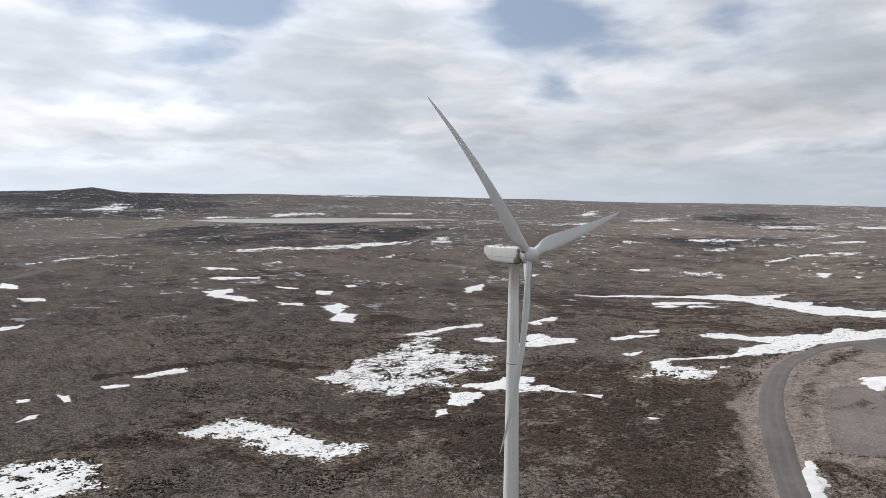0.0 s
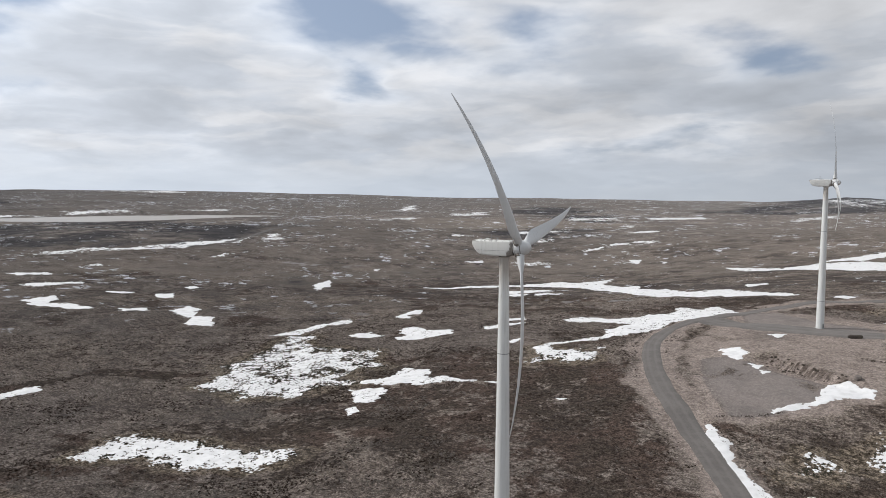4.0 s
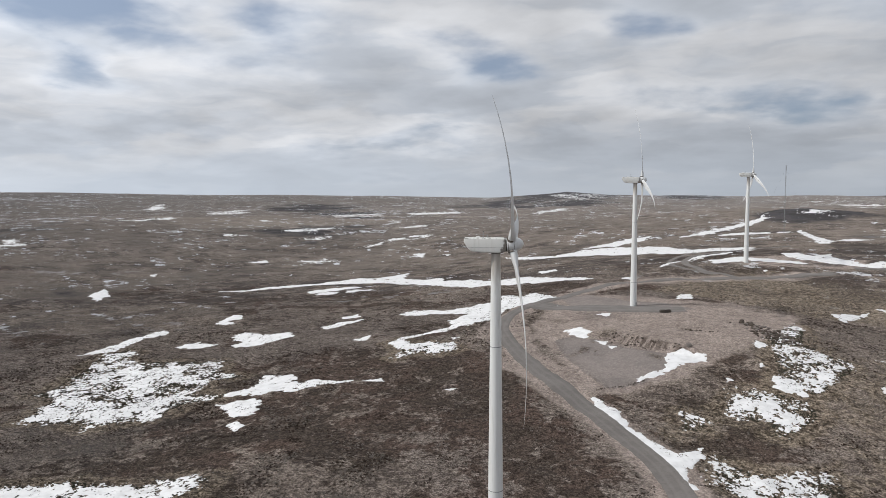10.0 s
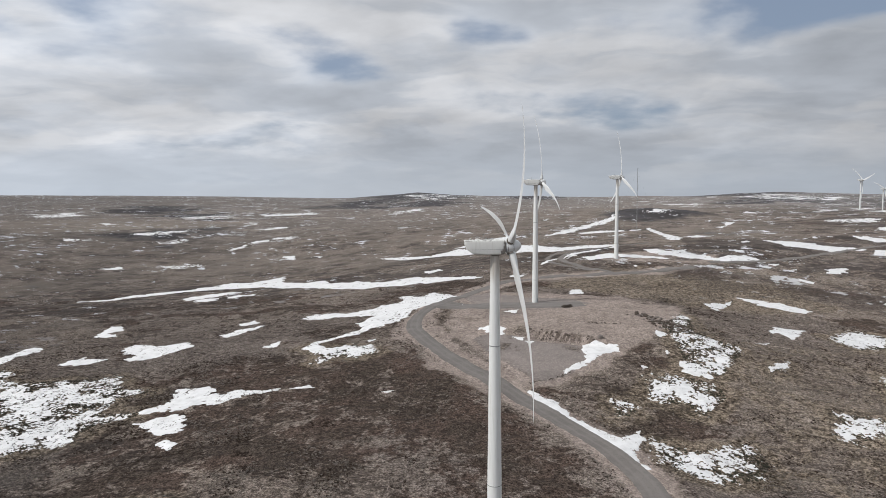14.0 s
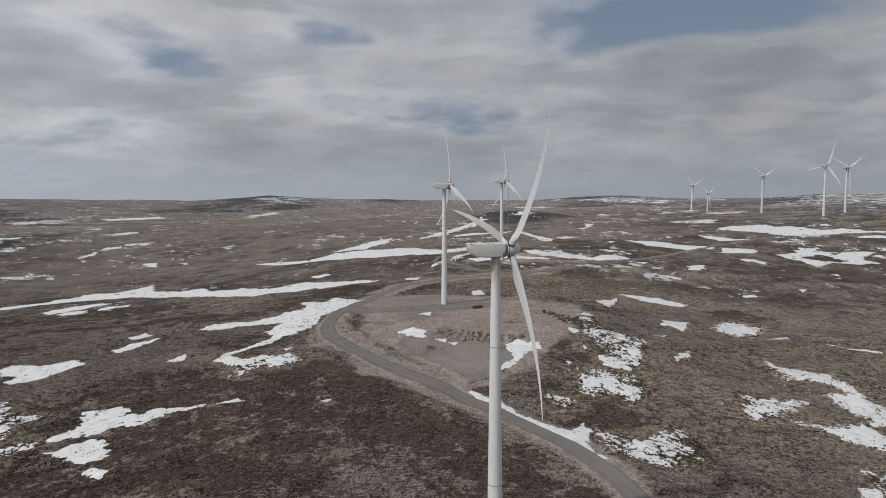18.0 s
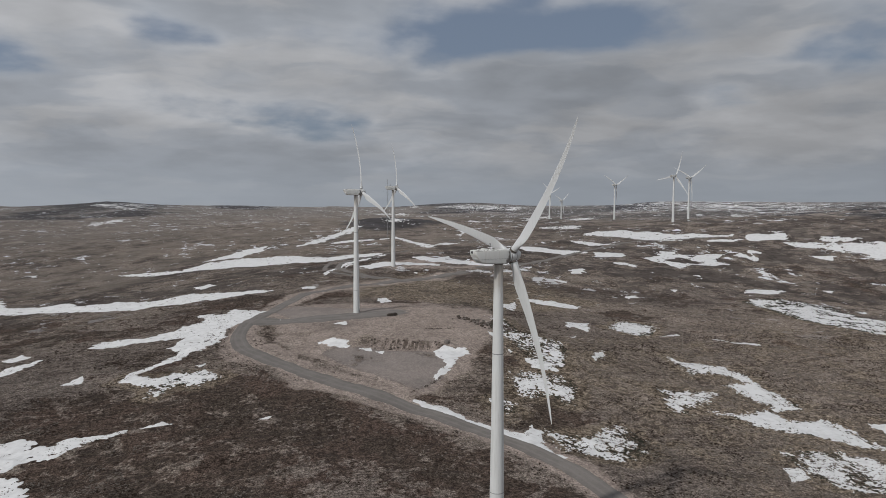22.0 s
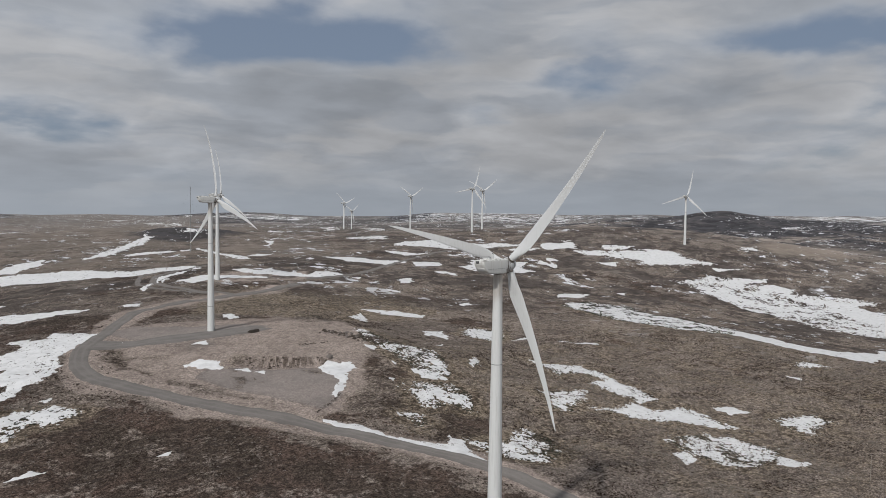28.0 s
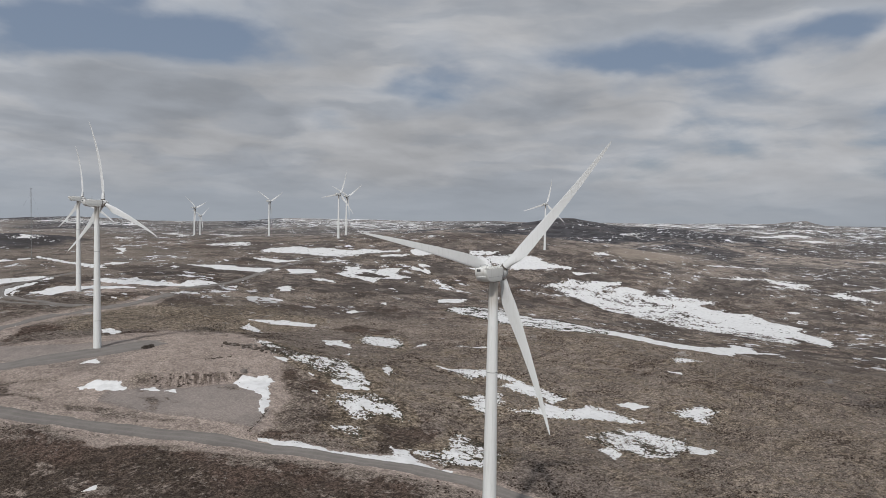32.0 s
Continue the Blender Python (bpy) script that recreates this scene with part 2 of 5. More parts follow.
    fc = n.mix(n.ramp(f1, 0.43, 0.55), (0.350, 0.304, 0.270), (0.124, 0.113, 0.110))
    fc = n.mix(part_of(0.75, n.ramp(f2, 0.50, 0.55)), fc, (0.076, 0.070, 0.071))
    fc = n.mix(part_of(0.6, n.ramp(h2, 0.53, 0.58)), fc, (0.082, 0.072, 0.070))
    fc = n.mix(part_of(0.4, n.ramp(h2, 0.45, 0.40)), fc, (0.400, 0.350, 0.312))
    # aerial haze put into the base colour: greyer and bluer with distance
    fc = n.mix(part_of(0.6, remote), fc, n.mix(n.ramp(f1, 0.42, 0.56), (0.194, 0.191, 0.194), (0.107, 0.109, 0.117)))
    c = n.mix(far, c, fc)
    # thin dark lines over the middle and far ground
    far_lines = n.math("MAXIMUM", seam(swept(0.6, 0.009, 0.014), 9.0, 0.52, 0.016), n.math("MULTIPLY", seam(swept(0.0, 0.0045, 0.006), 10.0, 0.5, 0.013), far))
    c = n.mix(n.math("MULTIPLY", mid, part_of(0.68, far_lines)), c, (0.056, 0.050, 0.048))
    c = n.mix(part_of(0.65, n.ramp(n.math("ADD", pale, n.math("MULTIPLY_ADD", f2, 1.4, n.math("MULTIPLY_ADD", f1, 1.6, -1.5))), 0.2, 0.8)), c, (0.335, 0.286, 0.244))
    rock = n.mix(n.ramp(f2, 0.42, 0.6), (0.071, 0.071, 0.080), (0.034, 0.035, 0.041))
    c = n.mix(part_of(0.85, n.ramp(n.math("ADD", crag, n.math("MULTIPLY_ADD", f2, 1.4, n.math("MULTIPLY_ADD", f1, 1.8, -1.6))), 0.12, 0.72)), c, rock)
    fleck = n.ramp(n.math("ADD", f2, n.math("MULTIPLY_ADD", n.noise(p, 0.0016, 5.0, 0.65), 0.45, part_of(0.06, snowy))), SNOWLINE, SNOWLINE + 0.02)
    bits = n.ramp(n.math("ADD", n.noise(p, 0.055, 6.0, 0.72), part_of(0.5, n.noise(p, 0.007, 4.0, 0.65))), 0.878, 0.893)
    c = n.mix(n.math("MAXIMUM", n.math("MULTIPLY", bits, mid), n.math("MULTIPLY", fleck, far)), c, (0.74, 0.755, 0.785))
    relief = n.math("MULTIPLY", n.math("ADD", part_of(0.9, n3), part_of(0.55, n4)), n.math("MULTIPLY_ADD", calm, 0.75, 0.25))
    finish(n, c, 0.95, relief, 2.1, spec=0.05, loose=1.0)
    return m


def snow_material():
    m, n = material("old_snow")
    p = place_of(n)
    a, b = n.noise(p, 0.25, 5.0, 0.6), n.noise(p, 1.6, 4.0, 0.6)
    c = n.mix(n.ramp(a, 0.4, 0.7), (0.735, 0.735, 0.738), (0.62, 0.62, 0.618))
    c = n.mix(n.math("MULTIPLY", n.ramp(b, 0.64, 0.8), 0.16), c, (0.50, 0.46, 0.42))
    finish(n, c, 0.6, n.math("ADD", a, n.math("MULTIPLY", b, 0.3)), 0.12, spec=0.3)
    return m


def road_material():
    m, n = material("gravel_road")
    p = place_of(n)
    a, b, d = n.noise(p, 0.12, 4.0, 0.6), n.noise(p, 1.3, 5.0, 0.7), n.noise(p, 9.0, 2.0, 0.6)
    across = n.add("ShaderNodeAttribute", attribute_name="across").outputs["Fac"]
    c = n.mix(n.ramp(a, 0.35, 0.65), (0.150, 0.138, 0.130), (0.182, 0.168, 0.158))
    c = n.mix(n.math("MULTIPLY", n.ramp(b, 0.45, 0.75), 0.5), c, (0.105, 0.096, 0.090))
    rut = n.ramp(n.math("ABSOLUTE", n.math("SUBTRACT", n.math("ABSOLUTE", across), 0.42)), 0.05, 0.24, 0.28, 0.0)
    c = n.mix(rut, c, (0.222, 0.205, 0.193))
    finish(n, c, 0.92, n.math("ADD", b, n.math("MULTIPLY", d, 0.4)), 0.10, spec=0.15, loose=1.0)
    return m


def paint_material(name, colour, stain=0.25, rough=0.38, grime=(0.30, 0.29, 0.26), oily=False, sooty=False):
    m, n = material(name)
    p = n.add("ShaderNodeTexCoord").outputs["Object"]
    streak = n.add("ShaderNodeMapping", {0: p, 3: (2.2, 2.2, 0.12)}).outputs[0]
    a, b = n.noise(streak, 0.9, 5.0, 0.6), n.noise(p, 0.5, 4.0, 0.6)
    c = n.mix(n.math("MULTIPLY", n.ramp(a, 0.48, 0.75), stain), rgb(colour), grime)
    c = n.mix(n.math("MULTIPLY", n.ramp(b, 0.5, 0.8), stain * 0.6), c, (colour[0] * 0.8, colour[1] * 0.8, colour[2] * 0.78))
    if oily:
        s = n.add("ShaderNodeSeparateXYZ", {0: p})
        near = n.math("MAXIMUM", n.math("MULTIPLY", n.ramp(s.outputs[1], 0.2, 2.4), n.ramp(s.outputs[2], 78.6, 76.4)), n.math("MULTIPLY", n.ramp(s.outputs[1], 1.6, 2.3), 0.55))
        leak = n.ramp(n.math("ADD", near, n.math("MULTIPLY_ADD", n.noise(p, 1.6, 4.0, 0.7), 1.1, -0.5)), 0.32, 0.62)
        c = n.mix(n.math("MULTIPLY", leak, 0.8), c, (0.10, 0.075, 0.058))
        edge = n.math("MULTIPLY", n.ramp(s.outputs[2], 79.35, 79.75), n.ramp(n.noise(p, 0.9, 3.0, 0.7), 0.52, 0.6))
        c = n.mix(n.math("MULTIPLY", edge, 0.75), c, (0.16, 0.15, 0.13))
    if sooty:
        s = n.add("ShaderNodeSeparateXYZ", {0: p})
        top = n.ramp(s.outputs[2], 60.0, 76.0)
        smear = n.ramp(n.math("ADD", top, n.math("MULTIPLY_ADD", a, 0.9, -0.45)), 0.3, 1.05)
        c = n.mix(n.math("MULTIPLY", smear, 0.75), c, (0.31, 0.26, 0.21))
    finish(n, c, rough, a, 0.004, spec=0.4)
    return m


def plain_material(name, colour, rough=0.7, metallic=0.0, scale=3.0):
    m, n = material(name)
    p = n.add("ShaderNodeTexCoord").outputs["Object"]
    a = n.noise(p, scale, 5.0, 0.65)
    c = n.mix(n.ramp(a, 0.35, 0.7), rgb(colour), (colour[0] * 0.6, colour[1] * 0.6, colour[2] * 0.6))
    finish(n, c, rough, a, 0.02, metallic)
    return m


TUNDRA, SNOW, ROAD = tundra_material(), snow_material(), road_material()
WHITE = paint_material("white_paint", (0.70, 0.71, 0.70))
TOWER_PAINT = paint_material("tower_paint", (0.70, 0.71, 0.70), 0.3, 0.42, sooty=True)
BLADE = paint_material("blade_gelcoat", (0.66, 0.67, 0.67), 0.18, 0.33)
NACELLE = paint_material("nacelle_paint", (0.70, 0.70, 0.675), 0.30, 0.4, (0.36, 0.33, 0.28), oily=True)
DARK = plain_material("dark_metal", (0.06, 0.06, 0.06), 0.6)
GREASE = plain_material("grease_dark", (0.10, 0.085, 0.07), 0.5)
GREY = plain_material("galvanised_steel", (0.35, 0.36, 0.36), 0.5, 0.6)
WOOD = plain_material("weathered_wood", (0.34, 0.30, 0.26), 0.9)
DIRT = plain_material("dark_soil", (0.085, 0.068, 0.056), 0.95, 0.0, 0.9)
ROCK = plain_material("grey_rock", (0.20, 0.175, 0.16), 0.95, 0.0, 0.9)
CONCRETE = plain_material("concrete", (0.32, 0.31, 0.29), 0.9)
SHRUB = plain_material("dwarf_shrub", (0.066, 0.068, 0.050), 0.95, 0.0, 1.5)
TUSSOCK = plain_material("tussock", (0.250, 0.219, 0.194), 0.95, 0.0, 0.35)


# ---------------------------------------------------------------- the lie of the land
def smooth(a, b, v):
    q = np.clip((v - a) / (b - a), 0, 1)
    return q * q * (3 - 2 * q)


def value_noise(x, y, seed=0):
    """Smooth noise from -1 to 1 on a unit lattice."""
    xi, yi = np.floor(x).astype(np.int64), np.floor(y).astype(np.int64)
    u, v = x - xi, y - yi
    u, v = u * u * u * (u * (u * 6 - 15) + 10), v * v * v * (v * (v * 6 - 15) + 10)

    def h(i, j):
        k = (i * 374761393 + j * 668265263 + seed * 1442695041) & 0x7FFFFFFF
        k = ((k ^ (k >> 13)) * 1274126177) & 0x7FFFFFFF
        return ((k ^ (k >> 16)) & 0xFFFF) / 32767.5 - 1
    return (h(xi, yi) * (1 - u) + h(xi + 1, yi) * u) * (1 - v) + (h(xi, yi + 1) * (1 - u) + h(xi + 1, yi + 1) * u) * v


def fractal(x, y, seed=0, octaves=4, gain=0.5):
    out, amp, total = 0, 1.0, 0.0
    for o in range(octaves):
        out = out + amp * value_noise(x * 2 ** o + 17.3 * o, y * 2 ** o - 9.1 * o, seed + o)
        total += amp
        amp *= gain
    return out / total


BASE, LAKE = -5.0, 14.0
NEAR_HILLS = [(15, 290, 110, 12.4), (60, 180, 80, 14.6), (0, 60, 70, 6.1), (-80, 150, 80, 2), (200, 50, 120, -11.3), (-220, 60, 130, -8.7), (-220, 220, 140, 4.9), (210, 340, 110, -8.6), (0, -150, 180, 8.4), (-150, -80, 160, -1.7), (330, 180, 140, 14.2), (60, 110, 60, -7), (-30, 200, 60, -3.3)]
FAR_HILLS = [(100, 520, 160, 18.9), (-480, 180, 260, 5.7), (-520, 600, 320, -26.7), (-150, 420, 160, 6.6), (280, 590, 170, 2.9), (550, 570, 260, 12.6), (680, 870, 300, -7.6), (900, 600, 280, 69.6), (1050, 1200, 350, 25.8), (430, 110, 220, 4.3), (720, 180, 320, -42.6), (-1050, 700, 450, 29.3), (-700, 1200, 600, -32.5), (200, 1300, 500, 66.2), (1300, 200, 600, 3.6), (730, 450, 200, -24.4), (-1400, 1500, 600, 53.6), (185, 1085, 38, 7), (235, 1075, 42, 9), (285, 1050, 34, 5)]
SKYLINE = [(-180, 84), (-120, 100), (-87, 119), (-84.5, 121), (-82, 143), (-80, 116), (-74, 112), (-65, 109), (-58, 107), (-50, 92), (-42, 74), (-28, 60), (-15, 44), (-11.5, 59), (-8.6, 78), (-5.5, 57), (-2.5, 49), (4.5, 45), (13, 44), (16.6, 67), (19.5, 72), (25, 51), (31.5, 56), (34.6, 80), (41, 82), (47, 81), (53, 88), (56, 80), (67, 92), (74.5, 100), (76.3, 119), (77.8, 89), (81, 90), (90, 92), (120, 92), (180, 84)]


def land(x, y):
    """The height of the ground."""
    x, y = np.asarray(x, float), np.asarray(y, float)
    z = np.full(x.shape, BASE)
    for hx, hy, hr, ha in NEAR_HILLS + FAR_HILLS:
        z = z + ha * np.exp(-((x - hx) ** 2 + (y - hy) ** 2) / (2 * hr * hr))
    r, az = np.hypot(x, y), np.degrees(np.arctan2(x, y))
    skyline = np.interp(az + 1.2 * fractal(r / 300, az / 9, 40, 3), [a for a, _ in SKYLINE], [s for _, s in SKYLINE])
    rough = fractal(x / 420, y / 420, 3, 5, 0.55)
    far = 14 + (skyline - 14) * smooth(2000, 4600, r) + 9 * rough * smooth(1800, 3200, r)
    k = smooth(1400, 2600, r)
    z = z * (1 - k) + far * k
    d2 = (x - 1960) ** 2 + (y - 1190) ** 2
    z = z + 24 * np.exp(-((x - 2230) ** 2 + (y - 860) ** 2) / (2 * 260 ** 2)) + 20 * np.exp(-((x - 1700) ** 2 + (y - 1440) ** 2) / (2 * 240 ** 2))
    z = z + 50 * np.exp(-d2 / (2 * 400 ** 2)) + (30 + 10 * rough) * np.exp(-d2 / (2 * 100 ** 2)) + 7 * fractal(x / 130, y / 130, 15, 4) * np.exp(-d2 / (2 * 500 ** 2))
    calm = smooth(0, 60, np.hypot(x - 5, y - 285)) * 0.7 + 0.3
    z = z + calm * (0.7 * fractal(x / 60, y / 60, 5, 3) + 1.15 * fractal(x / 26, y / 22, 7, 2) + 0.62 * fractal(x / 9, y / 9, 9, 3)) * smooth(12, 40, r)
    along, off = (x - 24) * 0.86 - (y - 194) * 0.51, (x - 24) * 0.51 + (y - 194) * 0.86
    off = off + 1.5 * fractal(x / 7, y / 7, 13, 3)
    z = z + 4.0 * (smooth(-2.5, 2.5, off) - 0.5) * np.exp(-(along / 24) ** 2 - (off / 22) ** 2)
    z = z - 1.1 * np.abs(fractal(along / 2.6, off / 11, 14, 2)) * np.exp(-(along / 26) ** 2 - ((off - 1) / 5) ** 2)
    z = z + calm * 0.22 * fractal(x / 3.4, y / 3.4, 11, 2) * smooth(500, 350, r) * smooth(12, 40, r)
    e, g = ((x + 2054) * 0.86 - (y - 986) * 0.51) / 290, ((x + 2054) * 0.51 + (y - 986) * 0.86) / 420
    shore = np.hypot(e, g) + 0.16 * fractal(x / 190, y / 190, 44, 3)
    z = z + (np.maximum(z, LAKE + 1.2) - z) * smooth(2.2, 1.4, shore)
    lk = smooth(1.22, 0.92, shore)
    return z * (1 - lk) + (LAKE - 2.5) * lk


def stations(lo, hi, step, limit, growth):
    """Grid lines: even between lo and hi, ever wider out to the limit."""
    mid = list(np.arange(lo, hi + step, step))
    for sign in (-1, 1):
        s, v = step, (mid[0] if sign < 0 else mid[-1])
        while abs(v) < limit:
            s *= growth
            v += sign * s
            mid.insert(0, v) if sign < 0 else mid.append(v)
    return np.array(mid)


GX, GY = stations(-300, 300, 1.6, 4900, 1.045), stations(-90, 420, 1.6, 4900, 1.045)
GZ = land(*np.meshgrid(GX, GY, indexing="ij"))


def ground(x, y):
    """The height of the ground's own triangles."""
    x, y = np.asarray(x, float), np.asarray(y, float)
    i = np.clip(np.searchsorted(GX, x) - 1, 0, len(GX) - 2)
    j = np.clip(np.searchsorted(GY, y) - 1, 0, len(GY) - 2)
    u, v = (x - GX[i]) / (GX[i + 1] - GX[i]), (y - GY[j]) / (GY[j + 1] - GY[j])
    a, b, c, d = GZ[i, j], GZ[i + 1, j], GZ[i + 1, j + 1], GZ[i, j + 1]
    return np.where(u > v, a + (b - a) * u + (c - b) * v, a + (c - d) * u + (d - a) * v)


def outline_distance(x, y, pts):
    """Metres inside (+) or outside (-) an outline."""
    pts = np.array(pts, float)
    best, inside = np.full(x.shape, 1e18), np.zeros(x.shape, bool)
    for (x0, y0), (x1, y1) in zip(pts, np.roll(pts, -1, 0)):
        dx, dy = x1 - x0, y1 - y0
        q = np.clip(((x - x0) * dx + (y - y0) * dy) / (dx * dx + dy * dy + 1e-9), 0, 1)
        best = np.minimum(best, (x - x0 - q * dx) ** 2 + (y - y0 - q * dy) ** 2)
        cross = ((y0 > y) != (y1 > y)) & (x < dx * (y - y0) / (dy + (1e-12 if dy == 0 else 0)) + x0)
        inside ^= cross
    return np.where(inside, 1, -1) * np.sqrt(best)


def mesh_from(name, verts, faces, mat, smooth_faces=True):
    me = bpy.data.meshes.new(name)
    verts, faces = np.asarray(verts, np.float32), np.asarray(faces, np.int32)
    k = faces.shape[1]
    me.vertices.add(len(verts))
    me.vertices.foreach_set("co", verts.ravel())
    me.loops.add(faces.size)
    me.loops.foreach_set("vertex_index", faces.ravel())
    me.polygons.add(len(faces))
    me.polygons.foreach_set("loop_start", np.arange(0, faces.size, k, dtype=np.int32))
    me.polygons.foreach_set("loop_total", np.full(len(faces), k, dtype=np.int32))
    me.polygons.foreach_set("use_smooth", np.full(len(faces), smooth_faces))
    me.update(calc_edges=True)
    me.materials.append(mat)
    return me


def float_attribute(me, name, values):
    me.attributes.new(name, "FLOAT", "POINT").data.foreach_set("value", np.asarray(values, np.float32).ravel())


# roads and pads
ROAD_LINE = [(60, -40), (52, 5), (49, 36), (44, 55), (36, 73), (19, 95), (3, 116), (-15, 141), (-33, 171), (-47, 200), (-58, 228), (-61, 252), (-55, 281), (-40, 309), (-20, 350), (0, 385), (40, 408), (85, 428), (125, 450), (160, 478)]
LOOP_LINE = [(85, 428), (60, 455), (45, 491), (42, 529), (57, 575), (100, 606), (150, 660)]
PAD = [(-38, 318), (-22, 268), (5, 257), (35, 262), (52, 275), (40, 292), (10, 297), (-18, 325)]
MOUND = [(-40, 300), (-15, 329), (21, 318), (76, 316), (112, 300), (104, 246), (80, 190), (50, 150), (22, 121), (7, 124), (-8, 149), (-30, 190), (-44, 225), (-45, 270)]
PAD_FAR = [(80, 500), (130, 490), (190, 500), (200, 540), (150, 560), (90, 545)]
CUT = [(-20, 196), (-8, 208), (8, 196), (24, 186), (42, 178), (40, 160), (30, 142), (14, 130), (2, 146), (-10, 168)]
VERGE = 11.0


def line_distance(x, y, pts):
    best = np.full(x.shape, 1e18)
    for (x0, y0), (x1, y1) in zip(pts[:-1], pts[1:]):
        dx, dy = x1 - x0, y1 - y0
        q = np.clip(((x - x0) * dx + (y - y0) * dy) / (dx * dx + dy * dy), 0, 1)
        best = np.minimum(best, (x - x0 - q * dx) ** 2 + (y - y0 - q * dy) ** 2)
    return np.sqrt(best)


SHRUBBY = []          # outlines of the snow that lies among dwarf shrubs


def build_ground():
    nx, ny = len(GX), len(GY)
    X, Y = np.meshgrid(GX, GY, indexing="ij")
    verts = np.stack([X, Y, GZ], -1).reshape(-1, 3)
    a = (np.arange(nx - 1)[:, None] * ny + np.arange(ny - 1)[None]).ravel()
    faces = np.concatenate([np.stack([a, a + ny, a + ny + 1], 1), np.stack([a, a + ny + 1, a + 1], 1)])
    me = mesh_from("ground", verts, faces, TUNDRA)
    r = np.hypot(X, Y)
    gravel = smooth(-8, 9, outline_distance(X, Y, MOUND) + 6 * fractal(X / 22, Y / 22, 27, 4)) * (0.66 + 0.25 * fractal(X / 16, Y / 16, 29, 3))
    gravel = np.maximum(gravel, smooth(-5, 5, outline_distance(X, Y, PAD)))
    gravel = np.maximum(gravel, smooth(-8, 8, outline_distance(X, Y, PAD_FAR)) * 0.8)
    gravel = np.maximum(gravel, smooth(VERGE + 8, VERGE - 6, line_distance(X, Y, ROAD_LINE) + 9 * fractal(X / 30, Y / 30, 28, 4)) * 0.66)
    gravel = np.maximum(gravel, smooth(20, 7, r) * 0.9)
    float_attribute(me, "gravel", gravel)
    float_attribute(me, "cut", np.maximum(smooth(-4, 4, outline_distance(X, Y, CUT)), smooth(-3, 5, outline_distance(X, Y, PAD))))
    heath = 0.25 + 0.62 * fractal(X / 60, Y / 45, 21, 4)
    for pts in DARK_GROUND:
        heath = np.maximum(heath, 0.25 + 0.36 * smooth(-16, 12, outline_distance(X, Y, pts)))
    for pts in DRAINS:
        heath = np.maximum(heath, 0.85 * smooth(11, 2, line_distance(X, Y, pts) + 5 * fractal(X / 25, Y / 25, 37, 3)))
    for pts in SHRUBBY:
        heath = np.maximum(heath, 0.2 + 0.30 * smooth(-16, 2, outline_distance(X, Y, pts)))
    moss = 0.62 * smooth(50, 110, X) * smooth(300, 200, Y + 20 * fractal(X / 40, Y / 40, 39, 3)) + 0.85 * smooth(-25, 15, outline_distance(X, Y, DRY_GRASS))
    for pts in SHRUBBY:
        moss = np.maximum(moss, smooth(-15, 0, outline_distance(X, Y, pts)))
    float_attribute(me, "moss", moss * smooth(700, 400, r))
    for pts, amount in DIM_GROUND:
        heath = np.maximum(heath, amount * smooth(-30, 20, outline_distance(X, Y, pts)) + 0.25 * fractal(X / 40, Y / 30, 23, 4))
    heath = heath * (1 - 0.5 * smooth(108, 140, X) * smooth(240, 170, Y) * smooth(360, 260, X)) - 0.16 * smooth(-120, -230, X) * smooth(160, 40, Y)
    float_attribute(me, "heath", heath * smooth(2500, 1200, r))
    az = np.degrees(np.arctan2(X, Y))
    float_attribute(me, "snowy", smooth(15, 45, az) * smooth(1900, 2600, r) * (1 - np.exp(-((X - 1960) ** 2 + (Y - 1190) ** 2) / (2 * 520 ** 2))) + 0.35 * smooth(3600, 4500, r) * smooth(-75, -60, az))
    crag = 1.0 * np.exp(-((X - 1960) ** 2 + (Y - 1190) ** 2) / (2 * 420 ** 2))
    for rx, ry, rr, ra in ((2230, 860, 300, 0.9), (1700, 1440, 280, 0.8), (230, 1070, 60, 1.3)):
        crag = np.maximum(crag, ra * np.exp(-((X - rx) ** 2 + (Y - ry) ** 2) / (2 * rr * rr)))
    for pts in ROCKY_GROUND:
        crag = np.maximum(crag, 0.55 * smooth(-110, 90, outline_distance(X, Y, pts) + 60 * fractal(X / 120, Y / 120, 47, 3)))
    pale = smooth(420, 800, r) * (0.12 + 0.36 * smooth(35, 10, az))
    for pts in SEDGE_FLATS:
        pale = np.maximum(pale, 1.15 * smooth(-60, 50, outline_distance(X, Y, pts)))
    float_attribute(me, "pale", pale)
    for hill_az, spread, start in ((-82, 8, 2700), (-9, 4.5, 3300), (1, 3, 3600), (17, 4, 3700), (33, 2.5, 3300)):
        crag = np.maximum(crag, np.exp(-((az - hill_az) / spread) ** 2) * smooth(start, start + 700, r))
    float_attribute(me, "crag", np.clip(crag + 0.25 * fractal(X / 200, Y / 200, 35, 4), 0, 1))
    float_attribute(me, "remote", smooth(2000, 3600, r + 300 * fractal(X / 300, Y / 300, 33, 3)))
    float_attribute(me, "mid", smooth(330, 600, r))
    float_attribute(me, "bog", smooth(330, 600, r) * (1 - 0.5 * smooth(-40, -64, az)))
    off = (X - 24) * 0.51 + (Y - 194) * 0.86
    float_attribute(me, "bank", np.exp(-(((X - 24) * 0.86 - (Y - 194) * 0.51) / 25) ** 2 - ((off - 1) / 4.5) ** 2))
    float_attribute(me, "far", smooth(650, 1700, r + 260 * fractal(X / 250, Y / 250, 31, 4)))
    tagged(new("ground", me), "brown tundra of dry sedge, dark heath and bare crushed rock", "ground", kind="structure")


